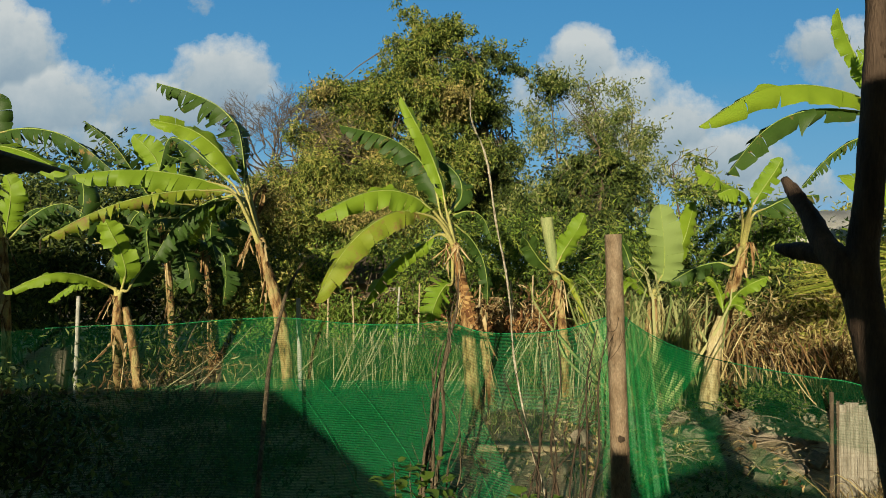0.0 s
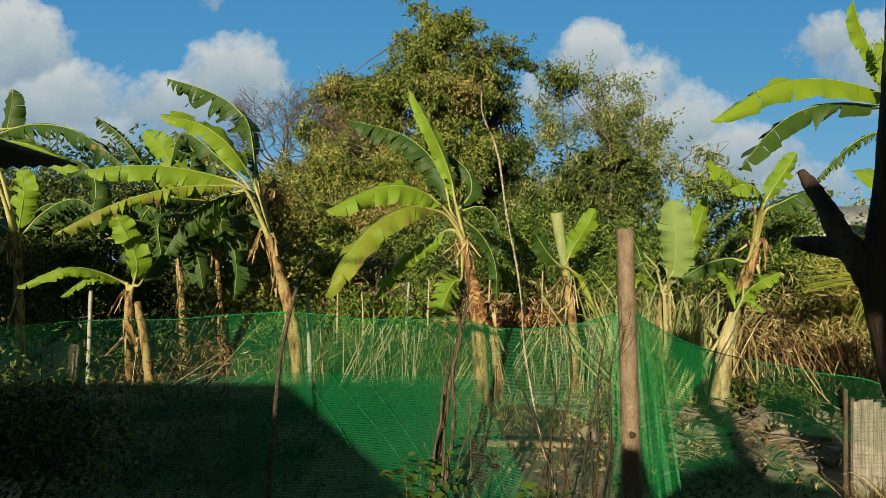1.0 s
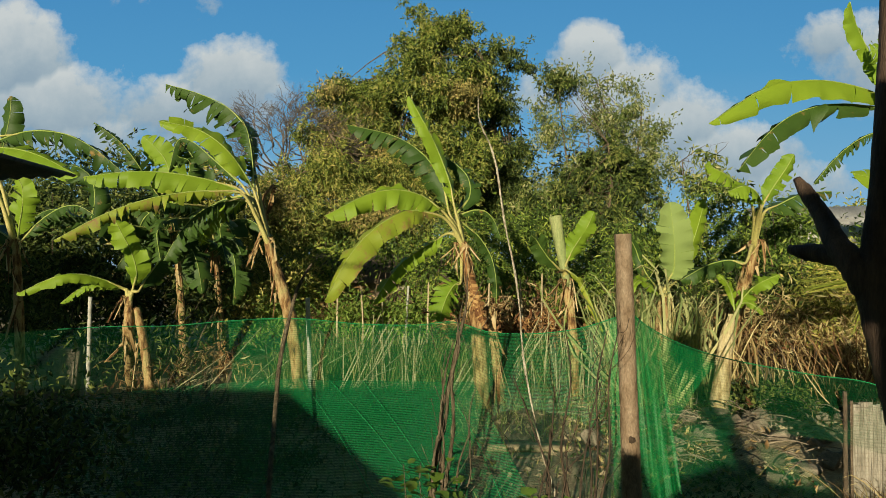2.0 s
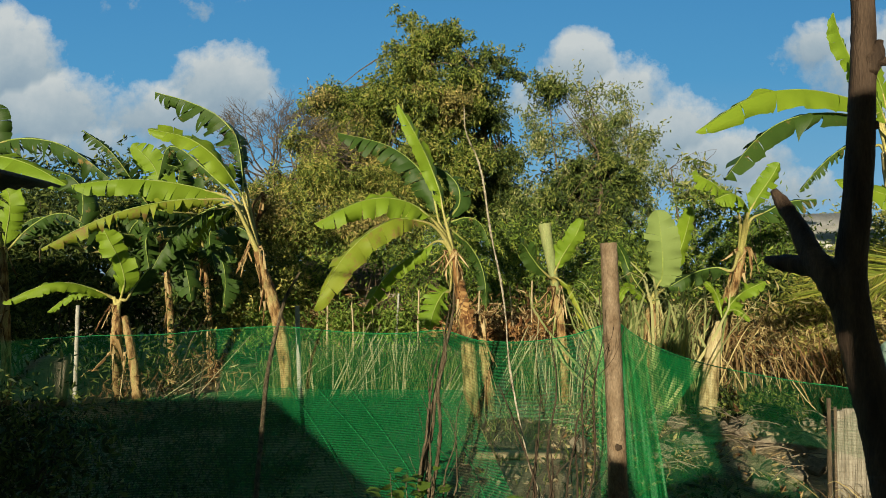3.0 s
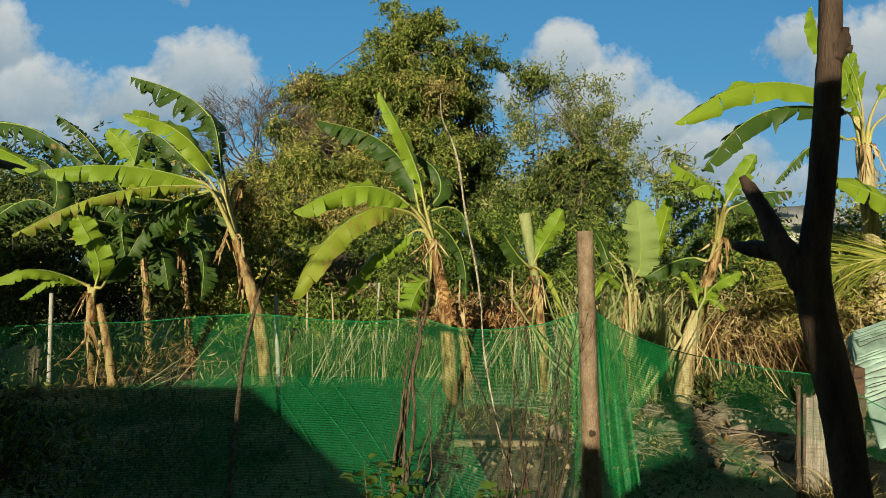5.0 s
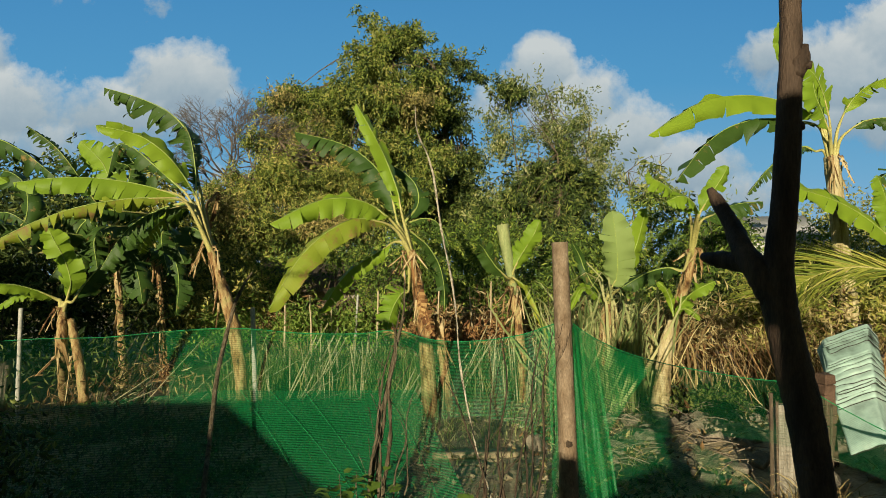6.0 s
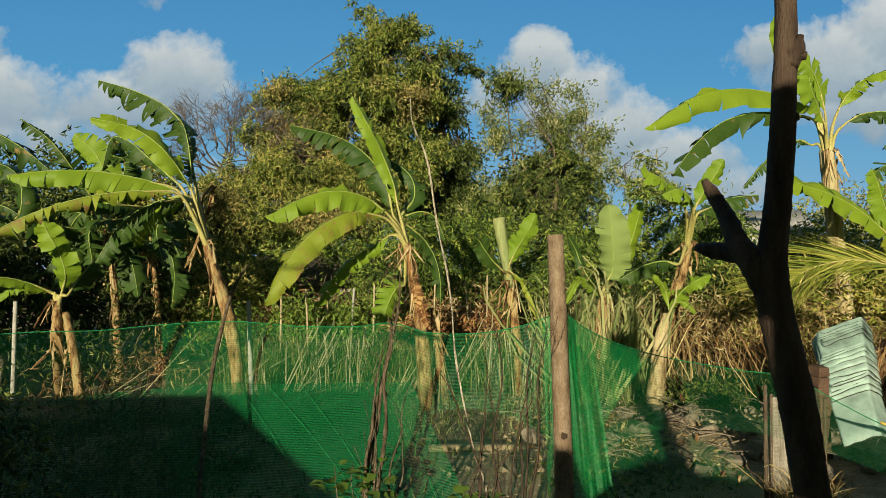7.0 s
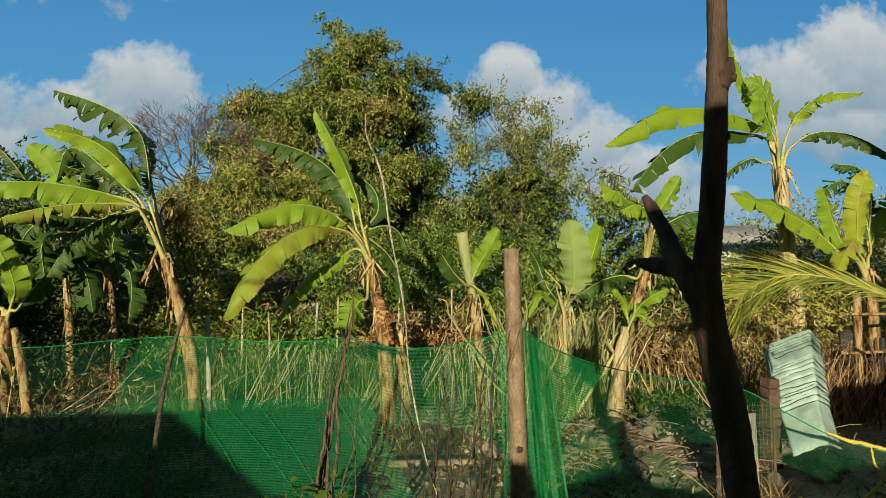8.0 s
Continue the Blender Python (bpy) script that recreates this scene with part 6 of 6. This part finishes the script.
def tarp_stack():
    ridge0, ridge1 = Vector((4.05, 5.20, 1.12)), Vector((3.54, 4.30, 0.44))
    left0, left1 = Vector((3.73, 5.28, 0.99)), Vector((3.35, 4.40, 0.33))
    right0, right1 = Vector((4.27, 5.36, 0.99)), Vector((3.84, 4.52, 0.34))
    top = thing("sheet_stack", (ridge1.x, ridge1.y, 0), "stack of bent pale-green roofing sheets leaning on a brick post", "sheets")
    rnd = random.Random(93)
    ends = (0.04, 0.06, 0.085, 0.11, 0.15, 0.25, 0.275, 0.305, 0.34, 0.40, 0.47, 0.495, 0.52, 0.54, 0.575, 0.62, 1.0)
    for k, end in enumerate(ends):
        bm = bmesh.new()
        lift = Vector((-0.001, -0.007, 0.007)) * (len(ends) - k) - Vector((0, 0, 0.075))
        skew, curl, flare = rnd.gauss(0, 0.025), rnd.uniform(0.0, 0.022), rnd.gauss(0, 0.05)
        rows = []
        for i in range(13):
            row = []
            for j in range(25):
                u = j / 24
                f = (end + skew * (u - 0.5) * min(1, end * 4) + 0.012 * noise.noise(Vector((u * 5, k * 3.1, 0)))) * i / 12
                a, b, c = left0.lerp(left1, f), ridge0.lerp(ridge1, f), right0.lerp(right1, f)
                a = a + (a - b) * (0.03 * (k % 3) + flare * i / 12)
                c = c + (c - b) * (flare * 0.7)
                p = a.lerp(b, u / 0.62) if u < 0.62 else b.lerp(c, (u - 0.62) / 0.38)
                wave = 0.007 * noise.noise(Vector((f * 5, u * 4, k))) + curl * (i / 12) ** 4 * (0.4 + 0.6 * abs(noise.noise(Vector((u * 3, k * 1.7, 5)))))
                row.append(p + lift + Vector((0, -wave * 0.6, wave)))
            rows.append(row)
        cloth(bm, rows, [[(0, 0)] * 25] * 13)
        ob = part("sheet", bm, M_TARP, top)
        ob.modifiers.new("thick", "SOLIDIFY").thickness = 0.003
        # Thin dark tube that draws the shadow line under each sheet's end.
        bm = bmesh.new()
        r = rnd.uniform(0.0012, 0.0032)
        tube(bm, [p + Vector((0, -0.003, -0.004)) for p in rows[-1][::2]], [r, r], 5, 40)
        part("edge", bm, M_NEAR_BLACK, ob, "dark strip for the shadow under a sheet edge")
    brick = Vector((3.41, 4.75, 0.66))
    pillar = thing("brick_post", (brick.x, brick.y, 0), "short brown brick post beside stacked sheets", "post")
    for k in range(10):
        bm = bmesh.new()
        box(bm, 0.10, 0.12, 0.078, pose(brick.x, brick.y, 0.04 + k * 0.0805, 0, 0, 8 + random.Random(k).gauss(0, 1.5)), 0.007, random.Random(k))
        bmesh.ops.bevel(bm, geom=bm.edges[:], offset=0.006, segments=1, affect="EDGES")
        part("brick", bm, M_BRICK, pillar, smooth=False)


tarp_stack()


def palm_frond():
    line = [(5.98, 4.60, -0.32), (5.30, 4.65, 0.95), (4.80, 4.70, 1.30), (4.50, 4.75, 1.46), (4.09, 4.80, 1.60), (3.78, 4.85, 1.65), (3.49, 4.90, 1.59), (3.28, 4.95, 1.46)]
    foot = Vector(line[0])
    top = thing("young_palm", (foot.x, foot.y, 0.0), "young coconut palm with a fine yellow-green frond", "palm")
    rnd = random.Random(95)
    fronds = [line]
    for pts in fronds:
        pts = [Vector((foot.x, foot.y, 0.0))] + [Vector(p) for p in pts[1:]]
        seg = 60
        c = curve(pts, seg)
        bm = bmesh.new()
        tube(bm, pts, [0.03, 0.02, 0.012, 0.008, 0.003], 6, 40)
        fr = part("frond", bm, M_RIB, top)
        a, b = [], []
        for i in range(14, seg):
            d = (c[min(i + 1, seg)] - c[i - 1]).normalized()
            s = Vector((0, -0.5, 1)).cross(d).normalized()
            ln = 0.66 * math.sin(math.pi * min(1, 0.25 + 0.7 * (1 - (i - 14) / (seg - 14)))) + 0.06
            for q in range(3):
                p = c[i].lerp(c[i - 1], q / 3)
                for sg in (-1, 1):
                    a.append(p)
                    b.append(p + (d * 0.85 + s * sg * rnd.uniform(0.55, 0.85) + Vector((0, 0, rnd.gauss(-0.06, 0.05)))).normalized() * ln * rnd.uniform(0.85, 1.1))
        ob = new("leaf_blade", strands("leaf_blade", a, b, 0.016, M_PALM, 96, 0.06, 4))
        ob.parent = fr
        ob.matrix_parent_inverse = fr.matrix_world.inverted()


palm_frond()


def yellow_strap():
    top = thing("yellow_strap", (3.43, 3.68, 0.24)[:2] + (0.0,), "yellow plastic strap tied along the net edge", "strap")
    for name, pts, r in (("strap", [(3.20, 3.86, 0.58), (3.30, 3.80, 0.54), (3.41, 3.74, 0.52), (3.56, 3.64, 0.48), (3.87, 3.48, 0.40)], 0.014), ("strap_end", [(3.41, 3.73, 0.52), (3.42, 3.72, 0.41), (3.43, 3.70, 0.27), (2.93, 3.68, -0.02)], 0.009)):
        bm = bmesh.new()
        tube(bm, pts, [r * 0.6, r, r * 1.2, r], 6, 24, 0.35, random.Random(8))
        part(name, bm, M_YELLOW, top)


yellow_strap()


def timber_shelter():
    base = Vector((5.67, 6.40, 0.30))
    top = thing("timber_frame", (base.x, base.y, 0), "rough brown timber frame with leaning slats before planks coloured as dark shade", "frame")
    rnd = random.Random(160)
    for k in range(4):
        bm = bmesh.new()
        x = base.x - 0.10 + k * 0.70 + rnd.gauss(0, 0.05)
        tube(bm, [(x, base.y + 0.1 * (k % 2), -0.1), (x + rnd.gauss(0, 0.03), base.y, 0.7), (x + rnd.gauss(0, 0.05), base.y, 1.40 + rnd.uniform(-0.1, 0.1))], [0.05, 0.045, 0.04], 9, 10, 0.10, rnd)
        part("post", bm, M_STEM, top)
    for z, tilt in ((0.78, 0.10), (1.22, -0.06)):
        bm = bmesh.new()
        tube(bm, [(base.x - 0.3, base.y - 0.05, z), (base.x + 1.0, base.y - 0.05, z + tilt * 0.3), (base.x + 2.3, base.y - 0.05, z + tilt)], [0.016, 0.02, 0.014], 6, 8, 0.15, rnd)
        part("rail", bm, M_STEM, top)
    for k in range(16):
        bm = bmesh.new()
        x, lean = base.x - 0.25 + k * 0.16 + rnd.gauss(0, 0.04), rnd.gauss(0, 0.16)
        z0, z1 = rnd.uniform(0.0, 0.5), rnd.uniform(0.7, 1.35)
        tube(bm, [(x, base.y - 0.08, z0), (x + lean * 0.6, base.y - 0.09, (z0 + z1) / 2), (x + lean, base.y - 0.08, z1)], [0.012, 0.010, 0.006], 5, 6, 0.2, rnd)
        part("slat", bm, M_DRIFT if k % 3 else M_STEM, top)
    # Added near-black planks stand for the dark shade behind the frame.
    for k in range(17):
        bm = bmesh.new()
        h = rnd.uniform(0.62, 1.05)
        box(bm, 0.155, 0.03, h, pose(base.x - 0.2 + k * 0.165, base.y + 0.55 + rnd.gauss(0, 0.015), h / 2 - 0.03, 0, rnd.gauss(0, 2.5), 0), 0.012, rnd)
        part("shade_plank", bm, M_NEAR_BLACK, top, smooth=False)


timber_shelter()
block("plank", "weathered pale plank lying on lit soil", pose(0.80, 5.42, 0.035, 8, 1, 2), (1.0, 0.13, 0.04), M_PALE, "plank", 0.008, 5, 0.006)


# ---- houses beyond the trees ----
def far_house(label, x, y, w, d, eave, roof_h, turn, seed, cover):
    top = thing("far_house", (x, y, 0), label, "house")
    top.rotation_euler.z = radians(turn)
    m = Matrix.Translation((x, y, 0)) @ Matrix.Rotation(radians(turn), 4, "Z")
    bm = bmesh.new()
    box(bm, w, d, eave, m @ pose(0, 0, eave / 2))
    part("wall", bm, M_BOARD, top, smooth=False)
    bm = bmesh.new()
    e = 0.35
    rows = []
    n = 60
    for i in range(n + 1):
        u = -w / 2 - e + (w + 2 * e) * i / n
        z = 0.02 * (i % 2)
        rows.append([m @ Vector((u, -d / 2 - e, eave - 0.12 + z)), m @ Vector((u, 0, eave + roof_h + z)), m @ Vector((u, d / 2 + e, eave - 0.12 + z))])
    cloth(bm, rows, [[(0, 0)] * 3] * (n + 1))
    ob = part("roof", bm, cover, top)
    ob.modifiers.new("thick", "SOLIDIFY").thickness = 0.03
    for k, u in enumerate((-0.3, 0.1, 0.34)):
        bm = bmesh.new()
        box(bm, 0.7, 0.08, 0.8, m @ pose(u * w, -d / 2, eave * 0.55))
        win = part("window", bm, M_BARK, top, "dark window opening", False)
        bm = bmesh.new()
        box(bm, 0.86, 0.1, 0.06, m @ pose(u * w, -d / 2 - 0.02, eave * 0.55 - 0.43))
        part("sill", bm, M_BOARD, win, smooth=False)


far_house("low hut with a brown thatched roof behind plants", -1.5, 12.4, 1.9, 1.8, 1.42, 0.42, 4, 1, M_THATCH)
far_house("house with a pale sheet roof beyond the garden", 8.4, 14.6, 2.0, 3.0, 2.0, 0.95, -6, 2, M_ROOF)


# ---- unseen board wall added behind, its outline cut to cast the foreground shade ----
def shade_wall():
    outline = [(-9.0, 1.80), (-2.83, 1.79), (-1.66, 1.19), (-1.20, 0.86), (-0.44, 0.84), (-0.42, 1.45), (-0.24, 1.43), (-0.22, 1.10), (-0.1, 1.18), (0.1, 1.22), (0.3, 1.28), (0.6, 1.16), (0.9, 1.12), (1.25, 1.06), (1.5, 1.10), (1.8, 1.30), (2.65, 1.34), (2.85, 1.85), (5.0, 1.95)]

    def height(x):
        for (a, p), (b, q) in zip(outline, outline[1:]):
            if a <= x <= b:
                return p + (q - p) * (x - a) / (b - a)
        return outline[-1][1]

    top = thing("shade_wall", (-2.0, -1.0, 0.0), "uneven wall of upright weathered boards, added unseen to cast shade", "wall", kind="structure")
    x = -9.0
    while x < 4.9:
        w = 0.1
        bm = bmesh.new()
        vs = box(bm, w - 0.0, 0.03, 1.0, pose(x + w / 2, -1.0, 0.5))
        for v in vs:
            if v.co.z > 0.5:
                v.co.z = height(min(max(v.co.x, x + 0.001), x + w - 0.001))
            else:
                v.co.z = -0.05
        part("board", bm, M_BOARD, top, smooth=False)
        x += w

    # Extra unseen boards placed to shade the forked pole and its arm.
    for x0, x1, z0, z1 in ((0.32, 0.43, 1.5, 2.63), (0.38, 0.48, -0.05, 1.85), (0.48, 0.58, -0.05, 1.55), (0.07, 0.18, 2.08, 2.42), (0.18, 0.315, 1.98, 2.40)):
        bm = bmesh.new()
        box(bm, x1 - x0, 0.03, z1 - z0, pose((x0 + x1) / 2, -0.99, (z0 + z1) / 2))
        part("pole_shade_board", bm, M_BOARD, top, smooth=False)


shade_wall()


def eave():
    """A roof corner in view, and an unseen lean-to added to block sky light."""
    top = thing("lean_to_roof", (-3.2, 1.0, 0.0), "lean-to of dark weathered sheets on posts, one corner in view, the rest added to block sky light", "roof", kind="structure")
    c, a, b = Vector((-1.47, 2.40, 1.97)), Vector((-2.60, 2.40, 1.92)), Vector((-1.28, 1.20, 1.93))
    d = b + (c - a) * 0.01
    for q in ((c, a, b, d), tuple(Vector((x, y, 3.02 - 0.195 * (y + 1))) for x, y in ((4.5, 1.25), (-6.5, 1.25), (-6.5, -4.0), (4.5, -4.0)))):
        bm = bmesh.new()
        rows = []
        for i in range(41):
            f = i / 40
            z = Vector((0, 0, 0.012 * (i % 2)))
            rows.append([q[0].lerp(q[1], f) + z, q[3].lerp(q[2], f) + z])
        cloth(bm, rows, [[(0, 0)] * 2] * 41)
        part("sheet", bm, M_NEAR_BLACK, top).modifiers.new("thick", "SOLIDIFY").thickness = 0.012
    for x, y, z in ((-6.3, 0.6, 2.68), (4.3, 0.6, 2.68), (4.3, -3.9, 3.56), (-6.3, -3.9, 3.56), (-2.9, 1.3, 1.93)):
        bm = bmesh.new()
        tube(bm, [(x, y, -0.05), (x, y, z)], [0.05, 0.045], 10, 8, 0.05)
        part("post", bm, M_BARK, top)


eave()


def back_wall():
    """An unseen low wall added behind to shade the ground and stop its bounce."""
    top = thing("bounce_block_wall", (-2.0, -4.2, 0.0), "low weathered block wall added unseen to cut bounced light", "wall", kind="structure")
    bm = bmesh.new()
    box(bm, 15.0, 0.14, 1.5, pose(-2.0, -4.2, 0.70))
    part("blockwork", bm, M_BRICK, top, smooth=False)


back_wall()


def far_woods():
    """A closed belt of trees and scrub round the plot."""
    rng = random.Random(140)
    blobs = []
    for k in range(46):
        x = -34 + k * 1.5
        blobs.append(((x, 25 + rng.uniform(-1.5, 2), rng.uniform(0.6, 1.6)), (1.6, 1.2, rng.uniform(1.0, 2.0))))
    tagged(new("far_woods", leaves("far_woods", [c for c, r in blobs], [r for c, r in blobs], 26000, 0.30, M_OLIVE, 141, 0.4, 0.4, 12, 0.5, 0.3)), "belt of scrub and low trees beyond the plot", "woods", kind="stuff")


far_woods()


def side_building(x, y, w, d, h):
    """A plain unseen building added to one side to block sky and sun."""
    top = thing("light_block_building", (x, y, 0), "plain plastered building added out of view to block light", "building", kind="structure")
    bm = bmesh.new()
    box(bm, w, d, h, pose(x, y, h / 2))
    part("wall", bm, M_BOARD, top, smooth=False)
    bm = bmesh.new()
    box(bm, w + 0.5, d + 0.5, 0.12, pose(x, y, h + 0.06))
    part("roof", bm, M_NEAR_BLACK, top, smooth=False)


side_building(-11.6, -3.4, 6.2, 4.4, 3.9)
side_building(7.2, -1.4, 4.0, 7.0, 4.6)
